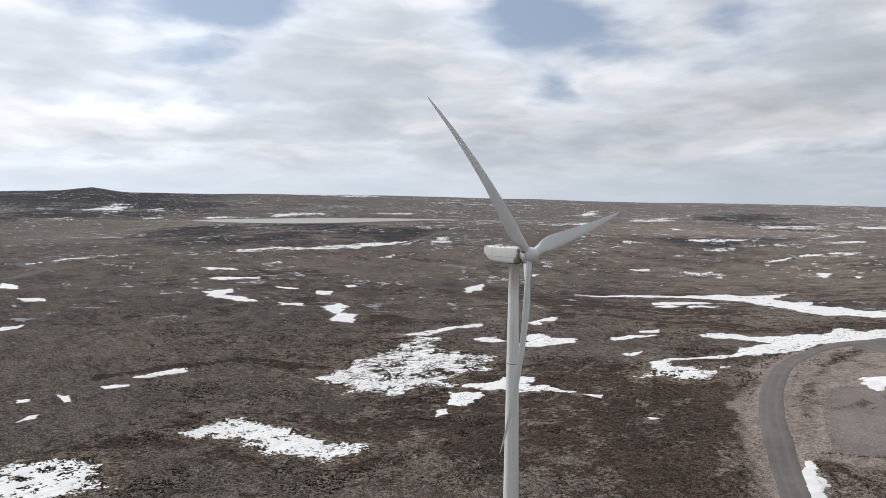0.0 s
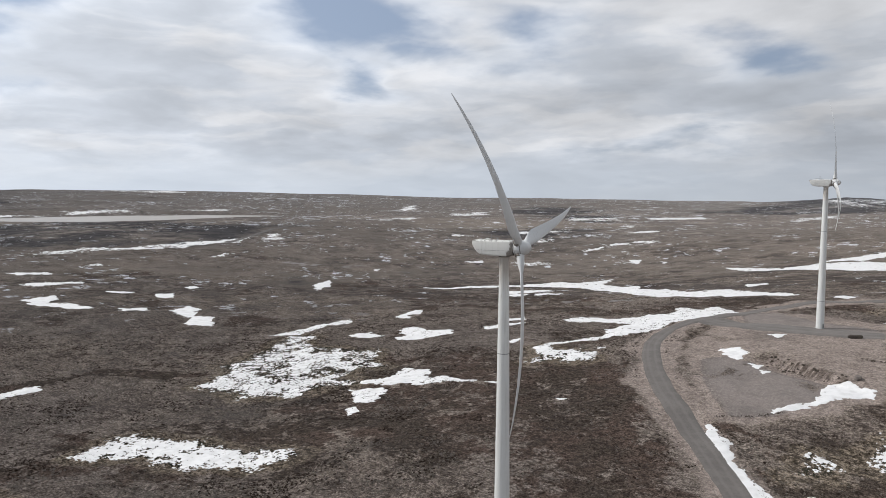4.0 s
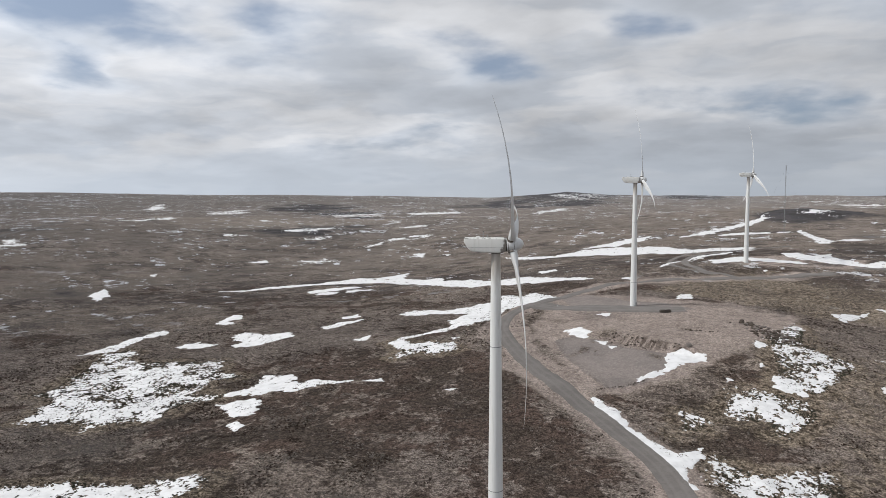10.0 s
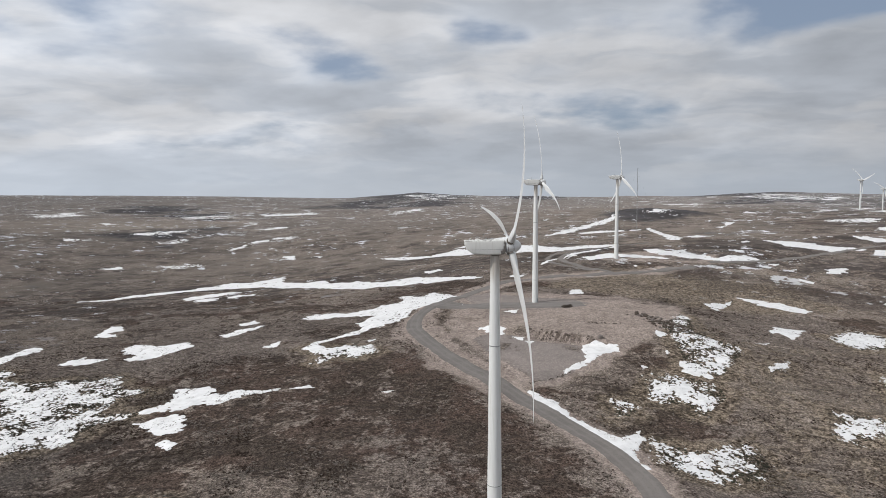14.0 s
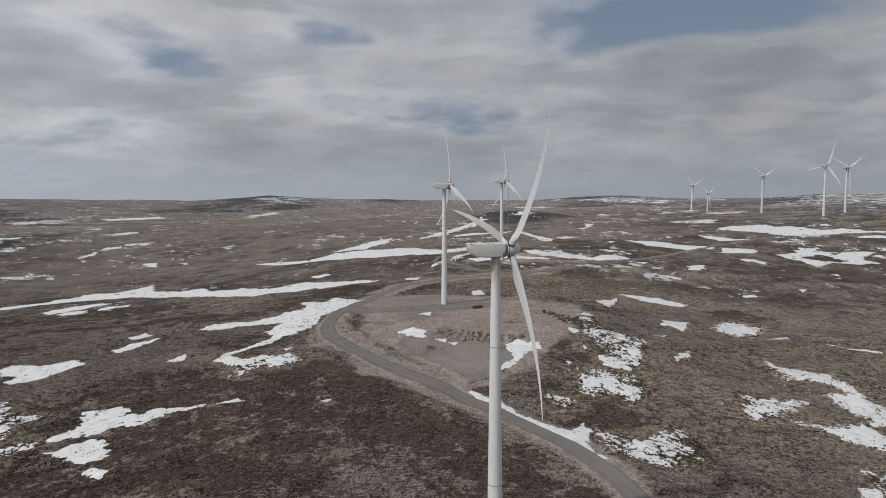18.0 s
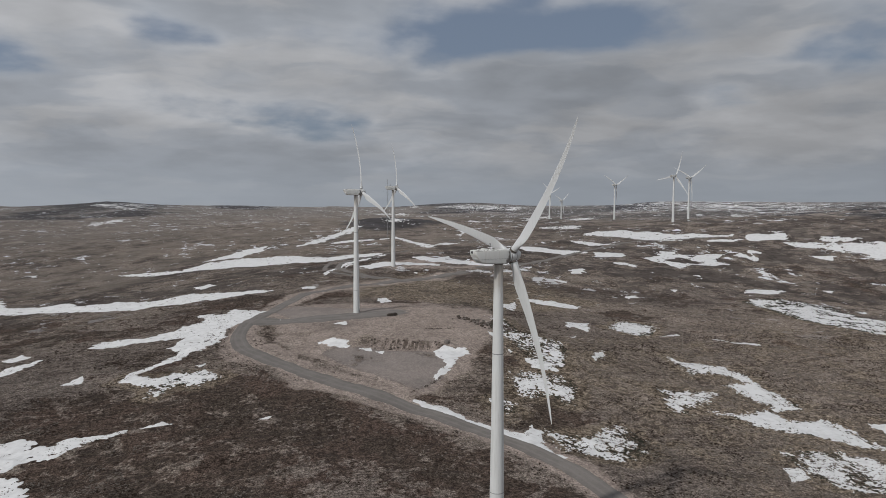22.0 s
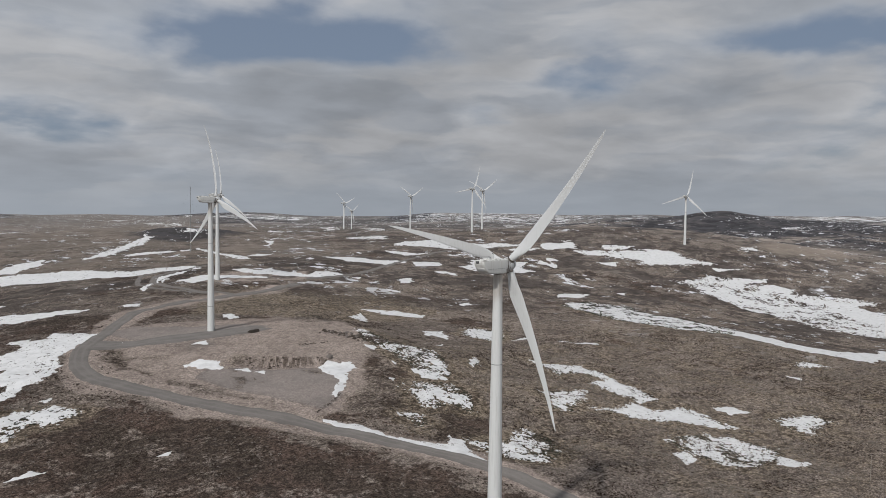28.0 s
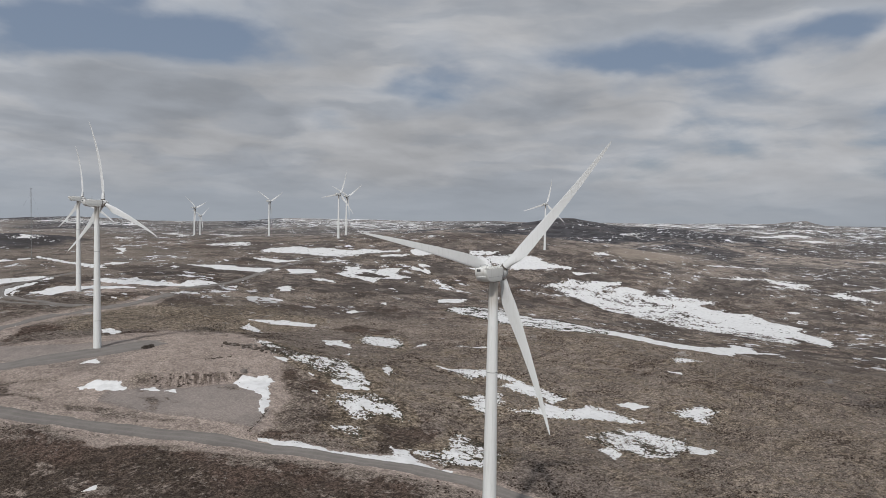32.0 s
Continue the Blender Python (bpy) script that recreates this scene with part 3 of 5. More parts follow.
DARK_GROUND = [[(-120, 190), (-70, 195), (-48, 172), (-22, 132), (0, 98), (25, 60), (38, 20), (0, 30), (-40, 70), (-70, 90), (-110, 130), (-140, 170)],
               [(30, 118), (60, 145), (85, 180), (100, 170), (90, 110), (70, 70), (48, 85), (38, 105)],
               [(-180, 30), (-120, 55), (-90, 20), (-120, -25), (-190, -40)]]


# dark heath by outline and strength, deepened in part to paint in cloud shade
DIM_GROUND = [([(-270, 150), (-163, 180), (-144, 197), (-94, 197), (-56, 169), (-30, 125), (-10, 60), (-60, 20), (-152, 50), (-260, 80)], 0.60),
              ([(-15, 100), (15, 72), (28, 30), (10, -20), (-40, -10), (-40, 60)], 0.50),
              ([(-480, 380), (-300, 330), (-150, 310), (-120, 360), (-200, 440), (-420, 470)], 0.50),
              ([(-226, 72), (-196, 66), (-140, 30), (-150, 10), (-206, 0), (-250, 30)], 0.36),
              ([(-290, -40), (-214, -40), (-205, -62), (-276, -76)], 0.45),
              ([(60, 30), (110, 60), (180, 120), (260, 60), (260, -40), (120, -50)], 0.12)]
DRY_GRASS = [(20, 345), (60, 330), (120, 300), (180, 320), (240, 350), (215, 430), (160, 440), (110, 480), (60, 440)]
DRAINS = [[(-295, -45), (-300, -14), (-301, 12), (-300, 35), (-276, 55), (-251, 73)],
          [(-736, 19), (-704, 95), (-713, 162), (-718, 251), (-705, 342), (-694, 445)],
          [(-266, 328), (-221, 322), (-172, 330), (-145, 326)],
          [(-105, 210), (-74, 175), (-40, 146), (-18, 103), (3, 75)],
          [(285, 201), (294, 134), (302, 96)],
          [(-946, 890), (-922, 1077), (-745, 1128), (-531, 1005)],
          [(-927, 858), (-889, 1121), (-690, 1195), (-589, 1131)],
          [(552, 558), (605, 454), (695, 386)]]
ROCKY_GROUND = [[(-1504, 215), (-1858, 386), (-1884, 563), (-1970, 808), (-1269, 704), (-1096, 729), (-1017, 660), (-990, 497), (-1014, 345), (-1075, 235), (-1191, 152)],
                [(-3236, 65), (-3889, 268), (-3931, 494), (-3704, 598), (-3555, 812), (-3220, 1010), (-2663, 824), (-2478, 584), (-2418, 369), (-2391, 142), (-2359, 18)],
                [(-791, 1097), (-808, 1268), (-714, 1328), (-535, 1033), (-549, 931), (-630, 920)],
                [(-1692, 2439), (-1704, 2720), (-1384, 2577), (-1017, 2237), (-818, 1674), (-1008, 1705)],
                [(-914, 2586), (-939, 3511), (-750, 3996), (-458, 3841), (-253, 3292), (-303, 2731), (-548, 2528)],
                [(855, 3215), (1118, 3539), (1433, 3696), (1486, 3438), (1228, 2901), (896, 2785)],
                [(2317, 1988), (2809, 2177), (3602, 2361), (3861, 2167), (3123, 1542), (2290, 901), (2235, 616), (1776, 643), (1634, 748), (1634, 893), (947, 600), (845, 648)]]
SEDGE_FLATS = [[(-2230, 11), (-2301, 258), (-2283, 582), (-2099, 736), (-1806, 486), (-1710, 270), (-1230, 155), (-1397, 68), (-1351, -34)],
                [(-1118, 1188), (-1171, 1652), (-848, 1583), (-755, 1700), (-638, 1460), (-783, 1346), (-862, 1128), (-949, 1051)],
                [(988, 489), (1618, 698), (1610, 576), (1063, 401), (974, 447)]]


def ribbon(name, line, half, lift, label):
    """A road laid on the ground along a line, cambered, with soft shoulders."""
    pts = np.array(line, float)
    s = np.concatenate([[0], np.cumsum(np.hypot(*np.diff(pts, axis=0).T))])
    u = np.arange(0, s[-1], 1.5)
    cx, cy = np.interp(u, s, pts[:, 0]), np.interp(u, s, pts[:, 1])
    for _ in range(3):
        k = np.ones(9) / 9
        cx[4:-4], cy[4:-4] = np.convolve(cx, k, "valid"), np.convolve(cy, k, "valid")
    tx, ty = np.gradient(cx), np.gradient(cy)
    ln = np.hypot(tx, ty)
    nx_, ny_ = -ty / ln, tx / ln
    across = np.array([-1.35, -1.05, -0.85, -0.6, -0.42, -0.2, 0.0, 0.2, 0.42, 0.6, 0.85, 1.05, 1.35])
    profile = np.array([-0.7, 0.12, 0.30, 0.34, 0.30, 0.36, 0.40, 0.36, 0.30, 0.34, 0.30, 0.12, -0.7]) * lift
    wob = 1 + 0.06 * fractal(u / 14, u * 0, 61, 3)
    X = cx[:, None] + nx_[:, None] * across * half * wob[:, None]
    Y = cy[:, None] + ny_[:, None] * across * half * wob[:, None]
    bed = ground(X, Y)
    level = ground(cx, cy)
    for _ in range(4):
        level[3:-3] = np.convolve(level, np.ones(7) / 7, "valid")
    Z = np.maximum(np.where(np.abs(across) < 1.0, np.maximum(bed * 0.5 + level[:, None] * 0.5, bed), bed) + profile, bed - 0.6)
    m, k = X.shape
    a = (np.arange(m - 1)[:, None] * k + np.arange(k - 1)[None]).ravel()
    me = mesh_from(name, np.stack([X, Y, Z], -1).reshape(-1, 3), np.stack([a, a + 1, a + k + 1, a + k], 1), ROAD)
    float_attribute(me, "across", np.broadcast_to(across, X.shape))
    tagged(new(name, me), label, "road", kind="structure")


# ---------------------------------------------------------------- snow
SHRUB_SPOTS = []


def pieces_of(use):
    """A number for every used cell of a grid, the same for cells that touch."""
    m, n = use.shape
    none = m * n
    label = np.full((m + 2, n + 2), none)
    label[1:-1, 1:-1] = np.where(use, np.arange(none).reshape(m, n), none)
    while True:
        before = label[1:-1, 1:-1].copy()
        low = np.minimum.reduce([label[1 + i:m + 1 + i, 1 + j:n + 1 + j] for i in (-1, 0, 1) for j in (-1, 0, 1)])
        root = np.append(np.arange(none), none)
        np.minimum.at(root, before[use], low[use])
        for _ in range(6):
            root = root[root]
        label[1:-1, 1:-1] = np.where(use, root[np.minimum(low, none)], none)
        if (label[1:-1, 1:-1] == before).all():
            return np.unique(before[use], return_inverse=True)[1]


def snow(holes, pts, label="", gaps=()):
    """A drift inside an outline of the plan. holes above 0: broken up by dwarf shrubs; below 0: a little ragged. gaps: outlines left bare."""
    p = np.array(pts, float)
    mid = p.mean(0)
    dist = math.hypot(mid[0], mid[1] + 170)
    amount = abs(holes)
    cell = max(0.36 if holes > 0.1 else 0.5, dist / (760 if holes > 0.1 else 520))
    pad = 4 * cell + (7 if holes > 0.1 else 2)
    x0, x1, y0, y1 = p[:, 0].min() - pad, p[:, 0].max() + pad, p[:, 1].min() - pad, p[:, 1].max() + pad
    cell = max(cell, math.sqrt((x1 - x0) * (y1 - y0) / 130000))
    xs, ys = np.arange(x0, x1, cell), np.arange(y0, y1, cell)
    X, Y = np.meshgrid(xs, ys, indexing="ij")
    area = 0.5 * abs(np.dot(p[:, 0], np.roll(p[:, 1], 1)) - np.dot(p[:, 1], np.roll(p[:, 0], 1)))
    girth = np.hypot(*(p - np.roll(p, 1, 0)).T).sum()
    width = 2 * area / girth
    s = outline_distance(X, Y, pts)
    for g in gaps:
        s = np.minimum(s, -outline_distance(X, Y, g))
    big, fine = min(0.26 * width, 3.2), min(0.34 * width, 1.3 + 0.003 * dist)
    if holes > 0.1:
        k = max(1.0, dist / 400)
        q = fractal(X / (7 * k), Y / (7 * k), 83, 2) * 0.62 + fractal(X / (1.25 * k), Y / (1.25 * k), 87, 3, 0.8) * 1.0
        rim = min(9.0, 1.0 * width) * k
        level = -1.15 + (1.15 + 0.82 - 1.32 * amount) * smooth(-0.8 * rim, 0.75 * rim, s + 2.5 * k * fractal(X / (9 * k), Y / (9 * k), 79, 3))
        s = (level - q) * 1.4 * k
    else:
        s = s + big * fractal(X / (big * 2.4), Y / (big * 2.4), 71, 3) + fine * fractal(X / (fine * 1.5), Y / (fine * 1.5), 75, 3, 0.6) + 0.10 * big
        if amount:
            q = fractal(X / 7, Y / 7, 83, 2) * 0.40 + fractal(X / 1.6, Y / 1.6, 87, 3, 0.7) * 1.05
            s = np.minimum(s, (0.75 - amount * 1.3 - q) * 1.8)
    notch = max(1.3, 2.4 * cell)
    s = s + 0.42 * notch * fractal(X / notch, Y / notch, 95, 2, 0.8) * (0.4 if holes > 0.1 else 1.0)
    deep = 0.12 + cell * 0.10
    lift = np.clip(s * 0.30, -2.5 * deep, deep) * (1 + 0.25 * fractal(X / 3, Y / 3, 91, 2))
    Z = ground(X, Y) + lift
    use = (s[:-1, :-1] > 0) | (s[1:, :-1] > 0) | (s[1:, 1:] > 0) | (s[:-1, 1:] > 0)
    n = len(ys)
    a = (np.arange(len(xs) - 1)[:, None] * n + np.arange(n - 1)[None])[use]
    if not len(a):
        return
    if holes > 0.1:
        SHRUBBY.append(pts)
        bare = (s < -0.15) & (outline_distance(X, Y, pts) > 1.2)
        SHRUB_SPOTS.append((X[bare], Y[bare], cell, dist))
        label = label or ("patchy melting snow thickly broken up by dark dwarf shrubs" if holes > 0.35 else "melting white snow with some dark dwarf shrubs in it")
    elif not label:
        label = "long thin white streak of old snow on brown moor" if girth > 9 * width and girth > 60 else ("broad white sheet of old snow on brown moor" if area > 1500 else "small white patch of old snow on brown moor")
    verts = np.stack([X, Y, Z], -1).reshape(-1, 3)

    def piece(name, cells):
        quads = np.stack([cells, cells + n, cells + n + 1, cells + 1], 1)
        ids, inv = np.unique(quads, return_inverse=True)
        return new(name, mesh_from(name, verts[ids], inv.reshape(quads.shape), SNOW))

    islands = pieces_of(use)
    grid = np.arange(len(xs) - 1)[:, None] * n + np.arange(n - 1)[None]
    cells = [grid[use][islands == k] for k in range(islands.max() + 1)]
    cells.sort(key=len, reverse=True)
    least = max(8, 0.02 * len(cells[0]))
    if holes <= 0.1:
        for q, ids in enumerate(cells):
            if q == 0 or len(ids) >= least:
                tagged(piece("snow_patch", ids), label if q == 0 else "small white patch of old snow on brown moor", "snow patch", "snow patches on the moor")
        return
    root = new("snow_patch")
    root.location = (*mid, float(ground(*mid)))
    tagged(root, label, "snow patch", "snow patches on the moor")
    large = [q for q in cells if len(q) >= 20][:24] or cells[:1]
    small = cells[len(large):]
    parts = [piece("snow_island" if q else "snow_sheet", ids) for q, ids in enumerate(large)]
    if small:
        parts.append(tagged(piece("snow_crumbs", np.concatenate(small)), kind="stuff"))
    for ob in parts:
        ob.data.transform(Matrix.Translation(-root.location))
        ob.parent = root


# ---------------------------------------------------------------- parts
def part(name, bm, mat, parent=None, label="", flat=False):
    """Links a bmesh as one mesh object under a thing or a part."""
    me = bpy.data.meshes.new(name)
    bm.normal_update()
    bm.to_mesh(me)
    bm.free()
    me.materials.append(mat)
    if not flat:
        me.polygons.foreach_set("use_smooth", [True] * len(me.polygons))
        me.set_sharp_from_angle(angle=radians(38))
    ob = new(name, me)
    ob.parent = parent
    if label:
        ob["label"] = label
    return ob


def rings(rows, close=True):
    """A skin through rings of points; ends closed."""
    bm = bmesh.new()
    vs = [[bm.verts.new(p) for p in row] for row in rows]
    for a, b in zip(vs[:-1], vs[1:]):
        k = len(a)
        for i in range(k):
            bm.faces.new((a[i], a[(i + 1) % k], b[(i + 1) % k], b[i]))
    if close:
        bm.faces.new(vs[0][::-1])
        bm.faces.new(vs[-1])
    bmesh.ops.recalc_face_normals(bm, faces=bm.faces)
    return bm


def circle(r, z, n=32, cx=0.0, cy=0.0):
    return [(cx + r * math.cos(2 * math.pi * i / n), cy + r * math.sin(2 * math.pi * i / n), z) for i in range(n)]


def turned(profile, n=32):
    """A solid of revolution about z from (radius, z) pairs."""
    return rings([circle(max(r, 0.001), z, n) for r, z in profile])


def box(sx, sy, sz, at=(0, 0, 0), bevel=0.0, turn=None):
    bm = bmesh.new()
    bmesh.ops.create_cube(bm, size=1.0, matrix=Matrix.Translation(at) @ (turn or Matrix()) @ Matrix.Diagonal((sx, sy, sz, 1)))
    if bevel:
        bmesh.ops.bevel(bm, geom=bm.edges[:], offset=bevel, segments=2, affect="EDGES", profile=0.6)
    return bm


def rod(a, b, r, n=8, r2=None):
    """A round bar from a to b."""
    a, b = Vector(a), Vector(b)
    q = (b - a).to_track_quat("Z", "Y").to_matrix().to_4x4()
    m = Matrix.Translation(a) @ q
    ln = (b - a).length
    return rings([[m @ Vector(p) for p in circle(r, 0, n)], [m @ Vector(p) for p in circle(r2 if r2 else r, ln, n)]])


def join(*many):
    out = bmesh.new()
    for bm in many:
        me = bpy.data.meshes.new("tmp")
        bm.to_mesh(me)
        out.from_mesh(me)
        bm.free()
        bpy.data.meshes.remove(me)
    return out


# ---------------------------------------------------------------- wind turbine
TOWER, HUB_Z, OVERHANG, BLADE_LEN = 76.0, 78.15, 4.0, 44.6


def blade_mesh():
    """A blade along +z from the hub's centre, rotor axis +y: round root, twisted and tapering foil, coned forwards and bent back by the wind."""
    rows = []
    spans = [(1.0, 1.95, 1.0, 12), (2.4, 1.95, 1.0, 12), (4.0, 2.25, 0.72, 13), (6.2, 3.05, 0.42, 14), (8.5, 3.55, 0.31, 13), (11.4, 3.4, 0.26, 10.5), (16.0, 2.95, 0.23, 7.5),
             (21.5, 2.45, 0.21, 5), (27.0, 2.0, 0.19, 3), (32.5, 1.56, 0.18, 1.5), (37.0, 1.18, 0.17, 0.5), (40.5, 0.86, 0.16, 0), (43.0, 0.56, 0.16, 0), (44.2, 0.30, 0.16, 0), (44.6, 0.08, 0.16, 0)]
    for z, chord, thick, twist in spans:
        row, n = [], 20
        round_ = smooth(0.35, 1.0, np.array(thick))
        for i in range(n):
            a = 2 * math.pi * i / n
            u = 0.5 - 0.5 * math.cos(a)
            foil = 1.9 * thick * (0.6 * math.sqrt(max(u, 0)) - 0.6 * u) * (1 if a < math.pi else -0.75) + 0.035 * (1 - thick) * u * (1 - u) * 4 * 0.5
            fx, fy = (u - 0.3) * chord, foil * chord
            cx, cy = -0.5 * chord * math.cos(a), 0.5 * chord * math.sin(a)
            x, y = fx * (1 - round_) + cx * round_, fy * (1 - round_) + cy * round_
            t = radians(twist)
            bend = 0.115 * z - 5.6 * (z / BLADE_LEN) ** 2.4
            row.append((x * math.cos(t) + y * math.sin(t), -x * math.sin(t) + y * math.cos(t) + bend, z))
        rows.append(row)
    return rings(rows)


def nacelle_mesh():
    """Body of the nacelle, rotor end at +y; the underside rises to the tail."""
    rows = []
    for y, half, low, high, c in [(-7.85, 1.50, 78.80, 79.70, 0.12), (-7.70, 1.62, 78.45, 79.78, 0.14), (-7.40, 1.66, 77.95, 79.80, 0.2), (-7.05, 1.70, 77.45, 79.80, 0.25), (-6.65, 1.72, 76.95, 79.80, 0.3), (-6.1, 1.76, 76.50, 79.80, 0.36), (-5.3, 1.78, 76.28, 79.80, 0.38),
                                  (-3.0, 1.80, 76.12, 79.82, 0.38), (0.0, 1.82, 76.05, 79.84, 0.38), (1.7, 1.80, 76.10, 79.80, 0.4), (2.35, 1.70, 76.30, 79.62, 0.4), (2.6, 1.48, 76.6, 79.35, 0.4)]:
        row = []
        for sx, sz, a0 in ((1, 1, 0), (-1, 1, 90), (-1, -1, 180), (1, -1, 270)):
            for k in range(5):
                a = radians(a0 + k * 22.5)
                px, pz = sx * (half - c), (high - c if sz > 0 else low + c)
                row.append((px + c * math.cos(a), y, pz + c * math.sin(a)))
        rows.append(row)
    return rings(rows)


def wind_turbine(phase, label, door_turn=0.0):
    """Stands on its base at z 0, rotor towards +y; phase: degrees of the first blade from upright, clockwise seen from behind."""
    root = new("wind_turbine")
    tagged(root, label, "wind turbine", "wind turbines of the wind farm")
    cuts, radii = [0.0, 15.0, 52.3, TOWER], [2.05, 1.90, 1.46, 1.16]
    for k in range(3):
        z0, z1, r0, r1 = cuts[k], cuts[k + 1], radii[k], radii[k + 1]
        part("tower_section", turned([(r0 - 0.25, z0), (r0, z0), (r0 + (r1 - r0) * 0.5, (z0 + z1) / 2), (r1, z1 - 0.06), (r1 - 0.25, z1 - 0.06)], 40), TOWER_PAINT if k == 2 else WHITE, root)
        if k:
            part("flange", turned([(r0 - 0.2, z0 - 0.10), (r0 + 0.035, z0 - 0.10), (r0 + 0.035, z0 + 0.08), (r0 - 0.2, z0 + 0.08)], 40), GREY, root, "grey bolted tower flange ring")
    part("yaw_ring", turned([(1.0, 75.9), (1.34, 75.9), (1.42, 76.05), (1.42, 76.28), (1.0, 76.28)], 32), GREASE, root, "dark greasy yaw bearing ring")
    part("foundation", turned([(3.4, -1.6), (3.4, 0.02), (3.2, 0.10), (2.0, 0.12)], 40), CONCRETE, root, "round grey concrete plinth")
    dm = pose(0, 0, 0, 0, 0, door_turn)
    door = box(0.95, 0.14, 2.15, (0, -2.03, 1.75), 0.03)
    door.transform(dm)
    d = part("door", door, GREY, root, "grey steel tower door")
    hb = rod((0.32, -2.12, 1.65), (0.32, -2.12, 1.95), 0.025)
    hb.transform(dm)
    part("handle", hb, DARK, d)
    for i in range(3):
        st = box(1.3, 0.3, 0.06, (0, -2.25 - 0.28 * i, 0.62 - 0.19 * i), 0.01)
        st.transform(dm)
        part("step", st, GREY, root, "galvanised steel entrance step")
    body = part("nacelle", nacelle_mesh(), NACELLE, root, "off-white nacelle housing with oil stains")
    for s in (-1, 1):
        part("seam", box(0.03, 8.6, 0.05, (s * 1.825, -2.4, 77.45), 0.01), GREY, body)
    part("front_skirt", rings([[(1.55 * math.cos(a), 2.45, 77.95 + 1.72 * math.sin(a)) for a in [i * math.pi / 14 for i in range(28)]],
                               [(1.35 * math.cos(a), 3.0, 78.05 + 1.4 * math.sin(a)) for a in [i * math.pi / 14 for i in range(28)]]]), GREASE, body, "dark grease-stained gap behind the hub")
    part("rear_frame", box(2.7, 0.10, 0.72, (0, -7.86, 79.26), 0.04), NACELLE, body, "white rear bulkhead")
    grille = part("rear_grille", box(1.0, 0.12, 0.62, (-0.45, -7.90, 79.22), 0.03), DARK, body, "dark square ventilation grille")
    for i in range(5):
        part("slat", box(0.92, 0.05, 0.04, (-0.45, -7.97, 78.99 + 0.115 * i), 0.01), GREY, grille)
    part("rear_hatch", box(2.3, 0.30, 0.90, (0.0, -6.98, 77.45), 0.08, pose(0, 0, 0, 38, 0, 0)), WHITE, body, "white lower rear hatch")
    part("roof_hatch", box(1.2, 1.5, 0.10, (0.2, -1.5, 79.87), 0.04), NACELLE, body)
    for y in (-5.6, -3.4, 0.6):
        part("roof_rib", box(3.2, 0.12, 0.12, (0, y, 79.84), 0.03), NACELLE, body)
    part("cooler_box", box(1.9, 0.9, 0.36, (0, -4.5, 79.96), 0.05), NACELLE, body, "low grey roof cooler box")
    mast = part("sensor_mast", rod((0.7, -3.0, 79.8), (0.7, -3.0, 81.3), 0.04), GREY, body, "thin wind sensor mast on the roof")
    part("crossbar", rod((0.45, -3.0, 81.2), (0.95, -3.0, 81.2), 0.03), GREY, mast)
    cup = turned([(0.02, 81.2), (0.13, 81.24), (0.13, 81.42), (0.02, 81.46)], 10)
    cup.transform(Matrix.Translation((0.45, -3.0, 0)))
    part("anemometer", cup, DARK, mast)
    part("beacon", turned([(0.16, 79.86), (0.16, 80.12), (0.11, 80.26), (0.02, 80.3)], 14), GREY, body, "small round roof beacon").location = (-0.9, -2.2, 0)
    rail = part("roof_rail", rod((-1.3, -5.3, 80.45), (-1.3, -2.0, 80.45), 0.03), GREY, body)
    for y in (-5.3, -2.0):
        part("rail_post", rod((-1.3, y, 79.8), (-1.3, y, 80.47), 0.03), GREY, rail)
    # rotor: axis tilted up by five degrees
    tilt = pose(0, OVERHANG, HUB_Z, 5, 0, 0)
    spin = turned([(1.3, -1.35), (1.68, -1.15), (1.88, -0.35), (1.86, 0.6), (1.68, 1.4), (1.28, 2.15), (0.72, 2.7), (0.02, 2.95)], 36)
    spin.transform(tilt @ pose(0, 0, 0, -90, 0, 0))
    hub = part("hub", spin, BLADE, root, "rounded off-white rotor hub")
    for y, r in ((-0.85, 1.76), (0.62, 1.86)):
        ring = turned([(r - 0.05, y - 0.05), (r + 0.02, y - 0.05), (r + 0.02, y + 0.05), (r - 0.05, y + 0.05)], 36)
        ring.transform(tilt @ pose(0, 0, 0, -90, 0, 0))
        part("joint_ring", ring, GREASE, hub, "dark joint between the hub covers")
    for k in range(3):
        turn = tilt @ pose(0, 0, 0, 0, phase + 120 * k, 0)
        bm = blade_mesh()
        bm.transform(turn)
        bl = part("blade", bm, BLADE, root, "long tapering white rotor blade")
        col = turned([(0.98, 1.2), (1.04, 1.25), (1.04, 2.1), (0.98, 2.15)], 24)
        col.transform(turn)
        part("root_collar", col, NACELLE, bl)
        gasket = turned([(0.98, 2.0), (1.07, 2.0), (1.07, 2.18), (0.98, 2.18)], 24)
        gasket.transform(turn)
        part("root_gasket", gasket, GREASE, bl, "dark seal at the blade root")
    return root


def stand(x, y, face, phase, label):
    root = wind_turbine(phase, label, 140)
    z = float(np.min(ground(np.array([x - 2, x + 2, x, x]), np.array([y, y, y - 2, y + 2]))))
    root.matrix_world = pose(x, y, z + (0 if abs(x) + abs(y) > 1 else -z), 0, 0, -face)
    return root


